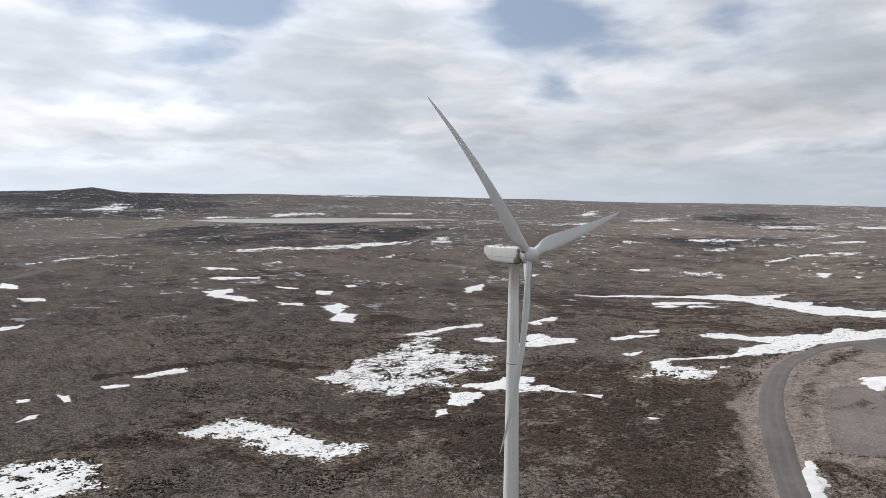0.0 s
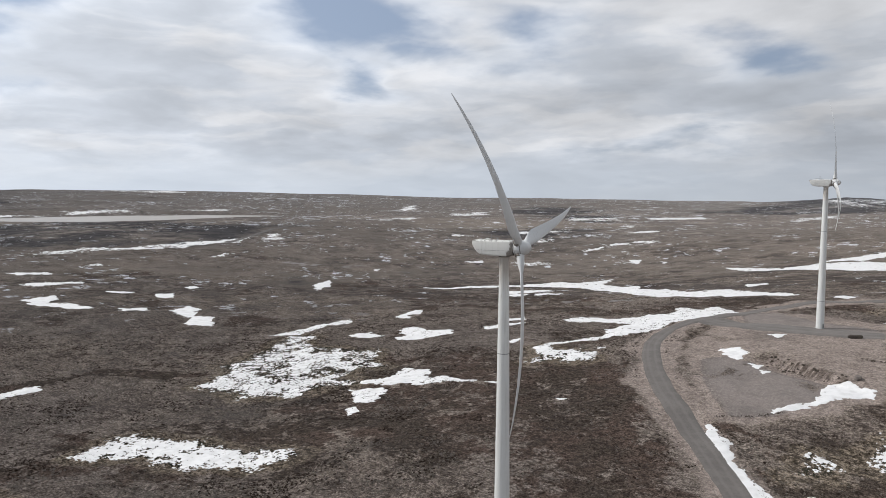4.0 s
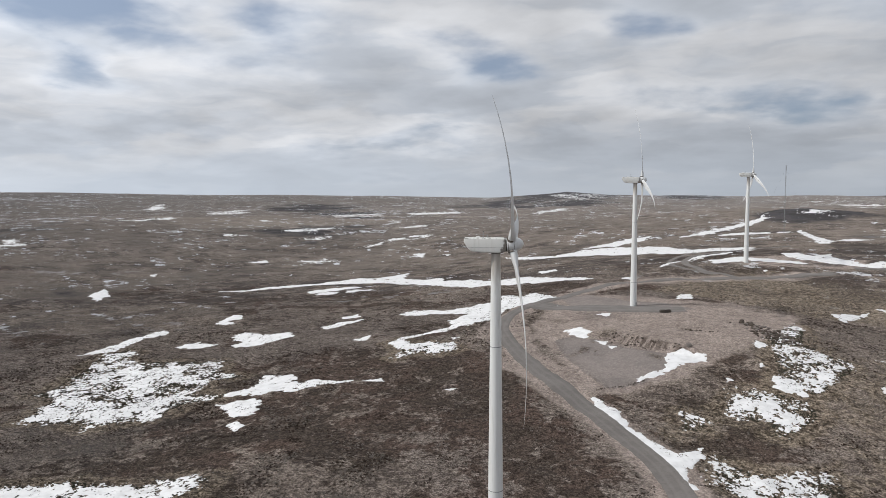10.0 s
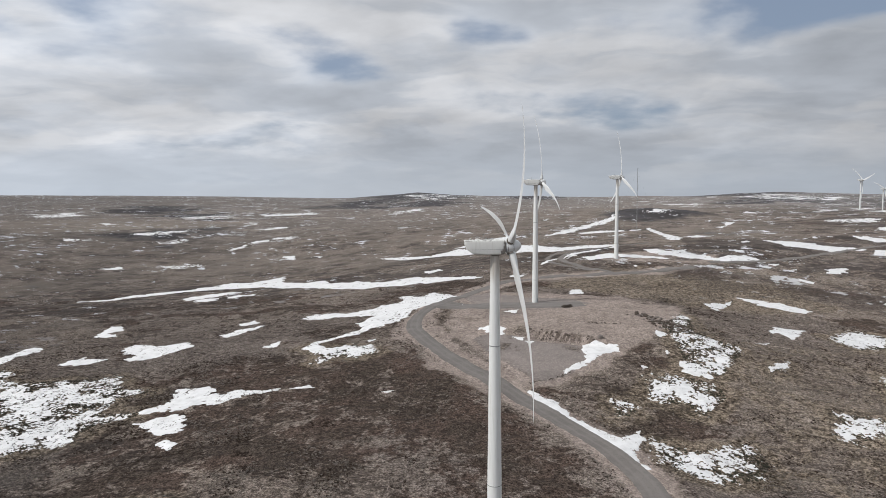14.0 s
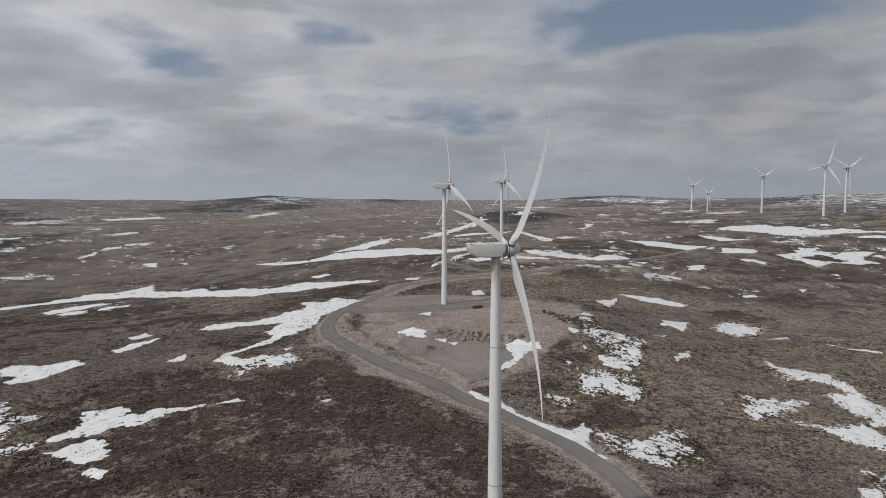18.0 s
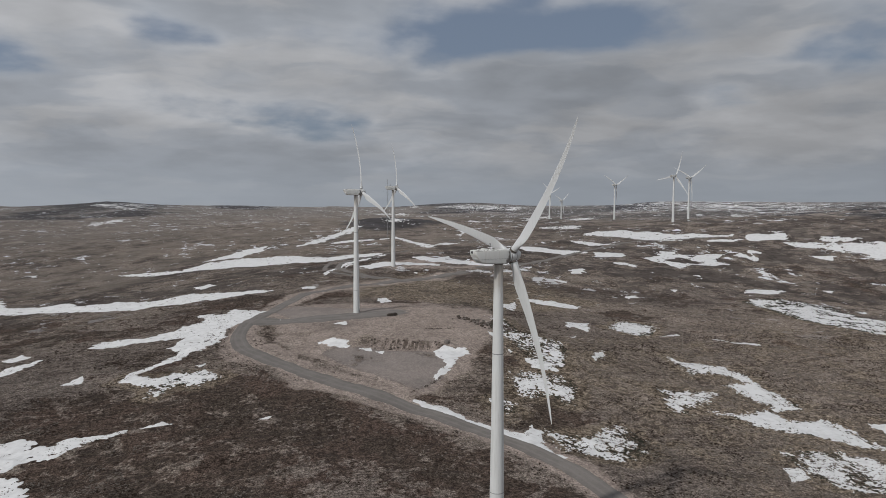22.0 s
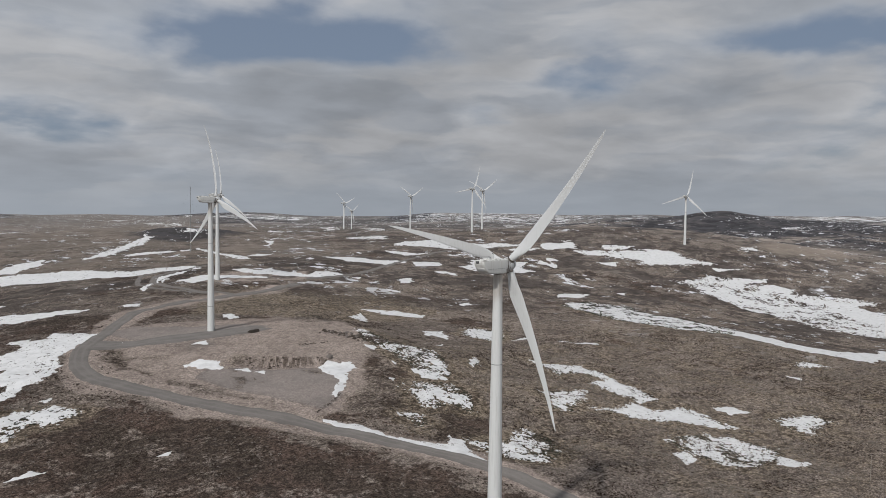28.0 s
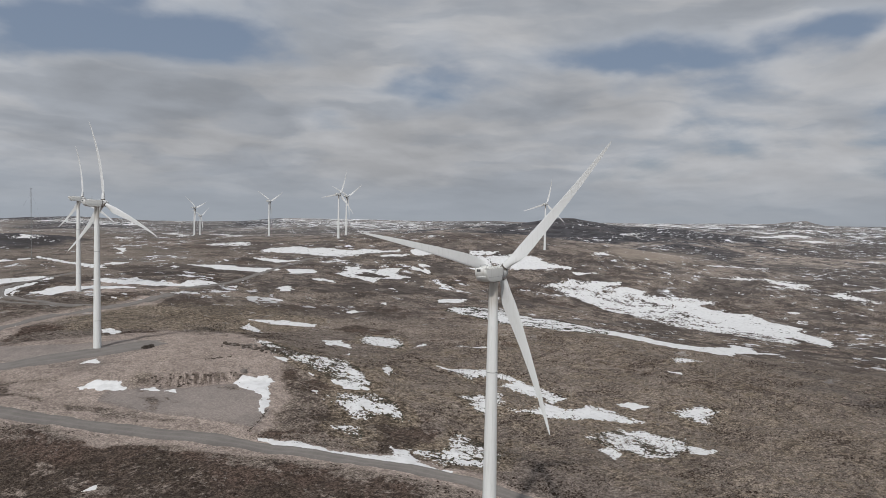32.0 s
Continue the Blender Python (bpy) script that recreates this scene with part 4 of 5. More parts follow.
ROTOR_AZ = 78.0
stand(0.0, 0.0, ROTOR_AZ, 42, "tall white wind turbine beside the gravel road, three blades")
stand(14.4, 277.7, ROTOR_AZ, -8, "white wind turbine on a bare gravel mound")
stand(95.3, 510.9, ROTOR_AZ, -4, "white wind turbine on a gravel pad between snow banks")
stand(665.7, 851.7, ROTOR_AZ, 22, "distant white wind turbine on snow-streaked moor")
stand(781.7, 965.6, ROTOR_AZ, 58, "distant white wind turbine behind another one")
stand(781.1, 1228.1, ROTOR_AZ, 62, "distant white wind turbine standing alone")
stand(767.7, 1528.8, ROTOR_AZ, 70, "far white wind turbine on the moor")
stand(982.6, 1880.3, ROTOR_AZ, 55, "far white wind turbine near the skyline")
stand(867.1, 551.3, ROTOR_AZ, 14, "distant white wind turbine in front of a dark hill")


# ---------------------------------------------------------------- snow on the moor
snow(0.45, [(-156, -106), (-164, -96), (-168, -88), (-164, -79), (-161, -67), (-146, -64), (-135, -68), (-125, -67), (-121, -70), (-124, -76), (-118, -81), (-112, -88), (-122, -105)])
snow(0.35, [(-172, -32), (-180, -16), (-186, -9), (-179, 1), (-162, 6), (-152, 11), (-138, 12), (-128, 14), (-123, 20), (-103, 22), (-104, 12), (-108, 3), (-117, -1), (-125, -11), (-138, -14), (-152, -14), (-162, -22)])
snow(-0, [(-288, -31.1), (-293.1, -17.8), (-294.7, 3.3), (-285.8, 0.9), (-285.2, -17.3)])
snow(-0, [(-276.9, -45.1), (-274.4, -32.7), (-269.6, -32.4), (-270.2, -44.8)])
snow(-0, [(-266.9, -83.9), (-266.8, -78.2), (-259.3, -79.9), (-260, -84)])
snow(-0, [(-266.5, -66.7), (-263.8, -62.3), (-252.5, -62.8), (-251.9, -65.3)])
snow(-0, [(-223.7, -86.9), (-233, -82.2), (-234.6, -77.6), (-227.8, -80.2)])
snow(-0, [(-590, 99), (-603, 133), (-579, 127), (-556, 109), (-539, 122), (-497, 124), (-512, 113), (-547, 96)])
snow(-0, [(-487.7, 138.4), (-484.1, 160.8), (-465.8, 153.5), (-471.9, 134)])
snow(-0, [(-447, 162), (-461, 188), (-438, 183), (-421, 168), (-391, 168), (-369, 151), (-386, 139), (-409, 158)])
snow(-0, [(-558, 207), (-559, 227), (-518, 205), (-531, 197)])
snow(-0, [(-760, -65), (-723, -52), (-691, -53), (-708, -68)])
snow(-0, [(-622.5, -59.1), (-613.9, -37.8), (-599.6, -37.5), (-600.3, -54.1)])
snow(0.3, [(-707, 135), (-699, 199), (-674, 192), (-678, 146)])
snow(0.45, [(-976, -34), (-991, -3), (-970, -3), (-950, -32)])
snow(-0, [(-466.8, -80.4), (-475.1, -68), (-475.7, -63.9), (-457.8, -75.8), (-452.1, -81.2)])
snow(0.5, [(-233, 54), (-236, 66), (-249, 87), (-264, 88), (-265, 105), (-276, 133), (-288, 160), (-282, 175), (-273, 173), (-268, 158), (-255, 154), (-226, 157), (-206, 166), (-191, 144), (-172, 138), (-183, 127), (-182, 112), (-159, 109), (-161, 103), (-174, 97), (-173, 76), (-188, 66), (-197, 56), (-204, 59), (-215, 58)])
snow(-0.1, [(-161, 106), (-155, 118), (-160, 139), (-146, 142), (-140, 135), (-142, 127), (-124, 131), (-108, 131), (-105, 127), (-119, 123), (-130, 117), (-141, 116), (-147, 107)])
snow(-0, [(-101.6, 131.4), (-93.6, 136), (-89.3, 130.6)])
snow(-0, [(-157.1, 95.7), (-141.8, 104.5), (-135.8, 97.1), (-132.6, 82.3), (-138, 79), (-147.8, 88.6)])
snow(-0.1, [(-135.8, 71.9), (-133.1, 75.6), (-126.2, 70.8), (-126.2, 65.1)])
snow(-0.1, [(-302, 152), (-302, 170), (-305, 199), (-305, 233), (-295, 224), (-291, 192), (-291, 166)])
snow(-0, [(-255.6, 186), (-252.6, 200.8), (-234.2, 197), (-238.5, 187.8)])
snow(-0.05, [(-225, 196), (-218, 204), (-236, 214), (-233, 225), (-210, 222), (-201, 228), (-191, 216), (-202, 205), (-215, 196)])
snow(-0, [(-282.5, 258.5), (-290.6, 292.6), (-281.8, 293), (-271, 274.3), (-279.3, 267), (-260.6, 256.5)])
snow(-0, [(-187.9, 247.1), (-178.6, 257.1), (-164.7, 265.5), (-169.2, 252), (-183.4, 242.1)])
snow(-0, [(-189.2, 279.8), (-179.8, 288.4), (-174, 278.5), (-180.1, 266.1)])
snow(-0, [(-145.7, 207.7), (-136.2, 217.6), (-135, 206.6)])
snow(0.25, [(-118, 201), (-113, 210), (-98, 194), (-97, 201), (-88, 201), (-73, 189), (-74, 178), (-89, 178), (-99, 180), (-102, 170), (-104, 184)])
snow(-0, [(-542, 394), (-567, 442), (-522, 402), (-499, 363)])
snow(-0, [(-319, 458), (-307, 491), (-269, 487), (-288, 456), (-309, 447)])
snow(-0, [(-620.3, 567.8), (-619.4, 583), (-604.6, 562.4)])
snow(-0.12, [(-437, 470), (-407, 519), (-366, 557), (-348, 571), (-331, 598), (-301, 597), (-279, 630), (-259, 567), (-239, 555), (-201, 530), (-186, 495), (-153, 482), (-115, 450), (-91, 468), (-60, 442), (-31, 428), (-49, 412), (-73, 407), (-122, 421), (-143, 419), (-178, 456), (-228, 499), (-264, 531), (-312, 548), (-359, 540), (-396, 498)])
snow(-0.06, [(-143, 280), (-138, 294), (-113, 290), (-95, 298), (-80, 315), (-85, 339), (-69, 324), (-60, 338), (-34, 316), (-50, 299), (-66, 273), (-70, 249), (-84, 235), (-96, 220), (-108, 212), (-111, 202), (-98, 189), (-103, 184), (-118, 201), (-113, 214), (-99, 225), (-92, 242), (-98, 252), (-90, 277), (-114, 276), (-139, 275)])
snow(0.2, [(-101.3, 169.1), (-97.5, 183.9), (-90.3, 192.9), (-79.9, 197.5), (-67.8, 181.4), (-81.6, 173), (-90.9, 181.3), (-97.1, 167.3)])
snow(-0.05, [(-185, 750), (-154, 736), (-115, 717), (-86, 764), (-36, 765), (19, 734), (51, 651), (85, 653), (113, 638), (107, 603), (77, 602), (38, 593), (-12, 634), (-88, 690), (-129, 697), (-161, 716)])
snow(-0, [(-92, 782), (-59, 824), (-35, 868), (-3, 878), (-11, 843), (-47, 782)])
snow(-0, [(-17.9, 218.8), (-9.3, 219.6), (-2.2, 209.6), (-4.7, 203), (-13.8, 206.9)])
snow(-0, [(0.7, 198.9), (7.8, 199.4), (6.7, 192.1)])
snow(-0, [(7.9, 191), (13.3, 191.4), (10.5, 185)])
snow(-0, [(-6.6, 251.9), (4.2, 253.5), (2.4, 244.3)])
snow(0.45, [(-484, 936), (-491, 1037), (-458, 1138), (-441, 1105), (-465, 1000), (-472, 920)])
snow(-0, [(-92.6, 513.3), (-79.4, 532), (-74.9, 508), (-85.2, 492.6)])
snow(-0, [(-304.9, 446.8), (-279.2, 444.8), (-270.3, 425.3), (-289, 423.9)])
snow(-0, [(-268.1, 441.8), (-248.7, 459.4), (-241.3, 444.7), (-258.5, 428.5)])
snow(0.45, [(-846, 2072), (-744, 2307), (-693, 2173), (-798, 1968)])
snow(0.52, [(-479, 2279), (-410, 2604), (-369, 2403), (-431, 2160)])
snow(-0, [(10, 119), (18, 112), (26, 98), (34, 88), (44, 80), (52, 90), (52, 81), (47, 72), (49, 56), (41, 62), (31, 78), (23, 93), (13, 108)])
snow(0.5, [(56, 82), (69, 77), (87, 85), (92, 88), (96, 74), (89, 60), (71, 51), (62, 55), (54, 66)])
snow(0.5, [(43.9, 117.8), (53.1, 115.8), (54.6, 105.6), (43.6, 97.4)])
snow(-0.1, [(163, 366), (183, 366), (196, 362), (210, 338), (202, 328), (189, 337), (177, 352)])
snow(-0.15, [(132, 324), (159, 355), (136, 302)])
snow(-0.05, [(155.9, 259.8), (171.8, 255.1), (161.8, 240.6)])
snow(0.3, [(187, 260), (217, 285), (234, 269), (212, 238), (193, 226), (188, 244)])
snow(0.3, [(124.4, 172.7), (139.3, 183), (135.7, 172.2), (123, 161.9)])
snow(-0.1, [(210, 229.9), (230.6, 239), (226.8, 230.7)])
snow(-0, [(242.2, 220.7), (265.8, 199.8), (261.8, 195.8), (241.1, 215)])
snow(0.4, [(135, 125.9), (150, 127.1), (168.3, 124.5), (165.2, 116.6), (144.3, 104.3), (134.3, 98.1), (127.4, 105.3), (135.2, 116.8)])
snow(-0, [(66.3, 529.5), (85.5, 538.2), (99.6, 518.7), (70.6, 501.9)])
snow(-0, [(284, 678), (312, 657), (335, 633), (364, 602), (322, 581), (287, 623)])
snow(-0, [(391, 709), (411, 694), (441, 661), (401, 662)])
snow(0.45, [(439, 907), (499, 954), (530, 910), (490, 847), (439, 859)])
snow(-0, [(644, 657), (669, 664), (706, 642), (679, 611), (627, 628)])
snow(-0, [(278.8, 490.4), (298.9, 498.3), (291, 476.2), (274.7, 472.2)])
snow(-0, [(276.6, 379), (288.7, 379.4), (283.9, 369.9), (275.2, 369.6)])
snow(-0, [(340.1, 400.1), (348.5, 400.1), (336.4, 388.2)])
snow(-0, [(240.3, 449.8), (249.5, 437.3), (245.4, 430.4), (238.8, 441.5)])
snow(-0, [(232.8, 505.7), (244.4, 506.1), (237, 493.7)])
snow(-0, [(130, 210.6), (141.4, 218.1), (138.2, 213.9)])
snow(-0, [(37, 181), (44, 184), (54, 180), (54, 174), (42, 161), (38, 154), (27, 141), (27, 144), (38, 160), (36, 174)])
snow(-0, [(-56.4, 120.1), (-49.9, 121.7), (-51.9, 118.4)])
snow(-0, [(-82.5, 210.7), (-77.6, 212), (-77.1, 209.9), (-79.9, 206.9)])
snow(-0, [(-4.5, 427.5), (7.6, 423.6), (4.7, 411.5), (-4.6, 413.9)])
snow(-0, [(-57.4, 439.5), (-42.7, 434.7), (-25.5, 418.6), (-40.7, 414), (-53.4, 412.6), (-60.3, 416.4)])
snow(-0, [(159.2, 268.9), (179.5, 270.9), (170.4, 256.4), (154.1, 251.8)])
snow(0.45, [(146, 54), (160, 56), (174, 51), (182, 40), (185, 29), (188, 23), (179, 14), (157, 14), (146, 16), (141, 24), (140, 34), (142, 45)])
snow(-0.05, [(137.1, 43.3), (141.7, 41), (137.6, 31.7), (130.4, 31.5)])
snow(-0.05, [(176.8, 20.5), (177.8, 13.3), (180.5, 6.5), (167.2, 5.4), (164.1, 11.2)])
snow(0.16, [(184, 132), (202, 133), (204, 104), (200, 97), (182, 97), (181, 87), (202, 83), (201, 70), (200, 59), (201, 49), (188, 53), (181, 62), (170, 72), (161, 83), (149, 100), (163, 95), (185, 101), (182, 113)])
snow(0.15, [(184, 187), (190, 170), (206, 160), (209, 142), (197, 134), (192, 148), (171, 145), (176, 160)])
snow(0.3, [(228.1, 48.2), (252.9, 43.2), (255.1, 28.2), (240.3, 28.5), (220.8, 25.9), (218.1, 37.5)])
snow(-0, [(215.8, 74.1), (224.7, 71.8), (225.5, 59.4), (213.8, 62.9)])
snow(-0, [(319.8, 93.2), (321.3, 81.2), (316, 79.1)])
snow(-0, [(436, 408), (473, 400), (452, 385), (419, 388)])
snow(-0.1, [(731, 610), (775, 581), (749, 573), (714, 586)])
snow(0.2, [(737, 571), (800, 554), (787, 521), (811, 463), (758, 477), (711, 503), (681, 502), (720, 525)])
snow(-0, [(640.7, 538.5), (676.2, 526.7), (653.3, 513.9)])
snow(-0, [(789, 451.1), (828.6, 426.7), (783.8, 437.2)])
snow(0.45, [(826.5, 525.1), (865.4, 524), (827.2, 509.9)])
snow(-0, [(516.9, 486), (535, 481), (514.7, 467.8)])
snow(-0, [(527.2, 405.2), (549.1, 406.9), (530.7, 395.3)])
snow(0.45, [(989, 306), (1050, 286), (1085, 258), (1103, 228), (1097, 186), (1060, 175), (1017, 201), (997, 245), (1036, 228), (1049, 247), (1004, 286)])
snow(0.45, [(1008, 181), (1035, 160), (1068, 144), (1114, 136), (1174, 106), (1137, 98), (1088, 121), (1053, 137), (1045, 106), (1035, 78), (990, 70), (1001, 101), (1017, 146)])
snow(0.45, [(1032, 379), (1145, 361), (1270, 314), (1230, 306), (1126, 346)])
snow(0.45, [(940, 499), (985, 495), (957, 473), (921, 488)])
snow(-0, [(440, 114), (482, 112), (543, 118), (519, 99), (500, 88), (510, 72), (475, 85), (434, 99)])
snow(0.2, [(356.2, 103.3), (369.4, 105.2), (367, 87.2), (355, 88), (345.4, 98.7)])
snow(-0, [(774, 164.1), (752.4, 139.3), (738.5, 140.8), (768.7, 161.1)])
snow(-0, [(852.6, 161.7), (868.7, 144.8), (847.4, 148.2)])
snow(-0, [(611.6, 19.4), (618.8, 9.3), (604.1, 6.9)])
snow(-0, [(774, 370), (798, 365), (805, 338), (788, 332), (765, 360)])
snow(-0.1, [(782, 409), (817, 381), (799, 378), (766, 388), (731, 366), (747, 385), (734, 405)])
snow(-0, [(23, 490), (38, 525), (46, 541), (59, 566), (72, 581), (88, 588), (86, 580), (68, 562), (56, 547), (45, 528), (37, 511), (23, 479)])
snow(-0, [(51.5, 535.3), (58, 547.4), (62.7, 545.7), (55.3, 537.4), (48.5, 521.2)])
snow(-0, [(68, 524), (79, 539), (94, 542), (108, 534), (130, 525), (149, 510), (123, 509), (101, 517), (87, 523), (67, 507)])
snow(-0, [(42.2, 337.1), (48.1, 338.8), (50.8, 330.9), (45.3, 319.2), (39.6, 316.5), (40.3, 328.5)])
snow(-0, [(108, 479.3), (109.5, 469.8), (106.6, 465.5), (106.1, 473.2)])
snow(0.45, [(68, 900), (81, 920), (98, 956), (127, 980), (157, 1063), (177, 1140), (180, 1117), (157, 1030), (131, 967), (98, 922), (67, 876)])
snow(-0, [(87, 856), (110, 867), (151, 871), (148, 847), (108, 844), (89, 842)])
snow(-0, [(157.6, 862.1), (174.9, 870.8), (174.5, 856.6), (155.8, 840.6)])
snow(-0.1, [(182, 871), (190, 881), (195, 796), (200, 712), (191, 680), (180, 682), (186, 748), (183, 843)])
snow(-0, [(204.5, 729.4), (225.2, 745.1), (239.3, 734.6), (217.4, 711.4)])
snow(0.32, [(209, 1051), (231, 1068), (244, 1034), (253, 1053), (262, 1012), (244, 1007), (224, 1028)])
snow(-0, [(277, 858), (295, 876), (312, 939), (321, 921), (303, 884), (283, 849)])
snow(-0.08, [(130, 576), (139, 582), (156, 559), (173, 569), (171, 551), (182, 536), (191, 522), (201, 525), (226, 546), (229, 532), (228, 516), (196, 504), (178, 512), (159, 520), (140, 534), (131, 547)])
snow(-0, [(255.3, 666), (264.4, 668.7), (262.2, 655.7), (255, 650.9)])
snow(-0.05, [(462, 784), (491, 800), (517, 797), (532, 783), (532, 756), (554, 749), (564, 706), (596, 703), (614, 675), (629, 669), (641, 678), (626, 690), (618, 701), (637, 695), (640, 673), (627, 662), (597, 663), (568, 676), (535, 666), (501, 677), (485, 724), (462, 749), (449, 761)])
snow(-0, [(568, 650), (600, 649), (629, 637), (604, 631), (580, 641)])
snow(0.45, [(693.3, 666.7), (716.4, 657.2), (695.9, 650.5)])
snow(-0.05, [(414, 561), (448, 574), (468, 603), (487, 595), (476, 586), (489, 565), (518, 580), (539, 568), (513, 552), (500, 532), (515, 523), (478, 514), (460, 526), (422, 501), (425, 526), (415, 546)], gaps=[[(433, 549), (466, 561), (481, 532), (452, 526), (439, 535)]])
snow(-0.05, [(548, 563), (565, 570), (567, 551), (584, 581), (596, 575), (596, 562), (579, 566), (569, 541), (557, 534), (554, 548)])
snow(-0, [(413.6, 465), (427.5, 471.5), (419, 458.9)])
snow(-0, [(373, 599), (403, 602), (410, 590), (392, 572), (356, 570)])
snow(-0.1, [(355.3, 532.2), (365.9, 531.1), (379.3, 516.8), (373.7, 510.3), (356.2, 519.7)])
snow(0.62, [(-2806, 284), (-2910, 362), (-3060, 455), (-3005, 527), (-2819, 478), (-2656, 414), (-2574, 339), (-2723, 302)])
snow(0.7, [(-2848, 495), (-2881, 619), (-2736, 606), (-2695, 529)])
snow(0.7, [(-2396, 134), (-2480, 231), (-2351, 222), (-2270, 138)])
snow(0.45, [(-2931, 49), (-2986, 111), (-2904, 107), (-2870, 45)])
snow(0.45, [(-2416, 421), (-2431, 499), (-2333, 476), (-2330, 417)])
snow(0.45, [(-2394, 635), (-2417, 741), (-2419, 858), (-2389, 846), (-2355, 720), (-2330, 626)])
snow(0.52, [(-2502, 889), (-2484, 1007), (-2425, 1138), (-2344, 1085), (-2400, 874)])
snow(0.45, [(-2342, 1314), (-2324, 1464), (-2251, 1417), (-2263, 1282)])
snow(0.85, [(-3926, 1706), (-3978, 2258), (-3479, 1990), (-3563, 1773), (-3671, 1611)])
snow(0.47, [(-990, 215), (-1002, 268), (-1014, 345), (-979, 385), (-989, 436), (-990, 497), (-987, 572), (-994, 631), (-940, 569), (-941, 506), (-926, 416), (-960, 344), (-956, 262)])
snow(0.42, [(-979, 628), (-1021, 700), (-1007, 709), (-943, 659), (-929, 608)])
snow(0.7, [(-992, 1), (-1028, 44), (-1035, 135), (-1012, 130), (-993, 51), (-957, 5)])
snow(-0, [(-799, 159), (-779, 197), (-765, 193), (-778, 161)])
snow(0.5, [(-825, 247.2), (-831.6, 281.5), (-808.5, 278.9), (-806.5, 244.7)])
snow(0.62, [(-841, 437), (-851, 513), (-834, 514), (-817, 429)])
snow(-0, [(-608.3, 181.5), (-583.9, 199.5), (-576.5, 194.6), (-591.9, 180.2)])
snow(-0, [(-590, 258), (-593.2, 275.3), (-576.5, 267.6), (-573.8, 255.4)])
snow(0.47, [(-1963, 2049), (-2100, 2249), (-2104, 2333), (-1971, 2178), (-1771, 1901), (-1866, 1949)])
snow(0.45, [(-1146, 1069), (-1163, 1169), (-1202, 1310), (-1126, 1224), (-1106, 1092)])
snow(0.45, [(-956, 1313), (-1001, 1421), (-957, 1384), (-897, 1280)])
snow(0.7, [(-1634, 1986), (-1594, 2226), (-1392, 1952), (-1287, 1600)])
snow(0.67, [(-1066, 1798), (-953, 2033), (-843, 1831), (-910, 1661)])
snow(0.45, [(-847, 2011), (-850, 2222), (-796, 2092), (-793, 2001)])
snow(0.45, [(-707, 1568), (-713, 1660), (-675, 1593), (-664, 1501)])
snow(0.45, [(-595, 1348), (-554, 1414), (-524, 1333), (-557, 1297)])
snow(0.57, [(-776, 1117), (-766, 1206), (-724, 1345), (-689, 1262), (-718, 1137)])
snow(0.62, [(-663, 1027), (-637, 1093), (-596, 1049), (-629, 1005)])
snow(0.6, [(-522, 767), (-468, 806), (-444, 776), (-492, 747)])
snow(0.45, [(-496, 944), (-494, 980), (-476, 975), (-460, 938), (-481, 935)])
snow(0.45, [(-457, 1102), (-418, 1127), (-399, 1083), (-431, 1066)])
snow(0.45, [(-433.2, 959), (-425.3, 970.9), (-409.8, 940.7)])
snow(-0, [(-306.2, 837.9), (-290.4, 827.3), (-285.5, 804.7)])
snow(-0, [(-361, 853), (-340, 851), (-325, 806), (-332, 809)])
snow(-0, [(-583.7, 738.2), (-568.6, 762.3), (-555, 748.9), (-567.5, 732.8)])
snow(0.45, [(-825, 1001), (-787, 1034), (-771, 1005), (-800, 976)])
snow(0.58, [(81, 214), (103, 265), (107, 250), (102, 217), (110, 203), (120, 194), (116, 179), (105, 165), (103, 154), (96, 149), (88, 150), (83, 154), (84, 168), (84, 187), (85, 206)])
snow(0.58, [(64, 140), (71, 147), (81, 148), (90, 146), (96, 138), (96, 129), (81, 108), (77, 110), (75, 119), (65, 118), (59, 124)])
snow(-0, [(83.1, 163.8), (89.4, 162.3), (93.8, 154.9), (92.2, 148.8), (84.8, 148.4), (80.8, 152.4)])
snow(-0, [(78.6, 209), (84.4, 203.7), (79.1, 196.8), (76.5, 199.3)])
snow(-0, [(78.7, 179.8), (79.6, 174.5), (76.9, 171.7)])
snow(-0, [(62.3, 155.4), (65.9, 154.1), (62.7, 150.7)])
snow(0.85, [(-762, 4066), (-508, 4263), (-358, 3811), (-414, 3239), (-582, 3403)])
snow(0.85, [(1058, 3645), (1273, 3872), (1517, 3926), (1566, 3666), (1339, 3187), (1112, 3126)])
snow(0.47, [(678, 436), (756, 432), (787, 405), (795, 349), (800, 311), (837, 266), (849, 242), (816, 243), (770, 260), (773, 212), (741, 169), (713, 131), (671, 94), (642, 86), (629, 115), (640, 162), (629, 211), (637, 267), (642, 313), (659, 354), (671, 413)])
snow(0.46, [(377, 350), (431, 363), (464, 336), (448, 296), (458, 256), (466, 213), (419, 186), (386, 204), (371, 228), (360, 256), (368, 301)])
snow(-0.05, [(448, 208), (443, 142), (455, 93), (429, 83), (415, 129), (414, 188)])
snow(0.15, [(662, 600), (723, 584), (769, 553), (812, 541), (805, 504), (809, 466), (771, 471), (729, 502), (697, 540), (662, 576)])
snow(0.45, [(999, 3860), (1166, 4250), (1005, 3677), (960, 3698)])
snow(0.85, [(634, 3132), (771, 3271), (831, 3091), (713, 2719), (630, 2823), (596, 2931)])
snow(0.85, [(1190, 3766), (1440, 4152), (1355, 3792), (1190, 3596)])
snow(0.45, [(1454, 3519), (1611, 3642), (1620, 3479), (1373, 3232)])
snow(0.42, [(1132, 2406), (1259, 2528), (561, 1170), (485, 1086)])
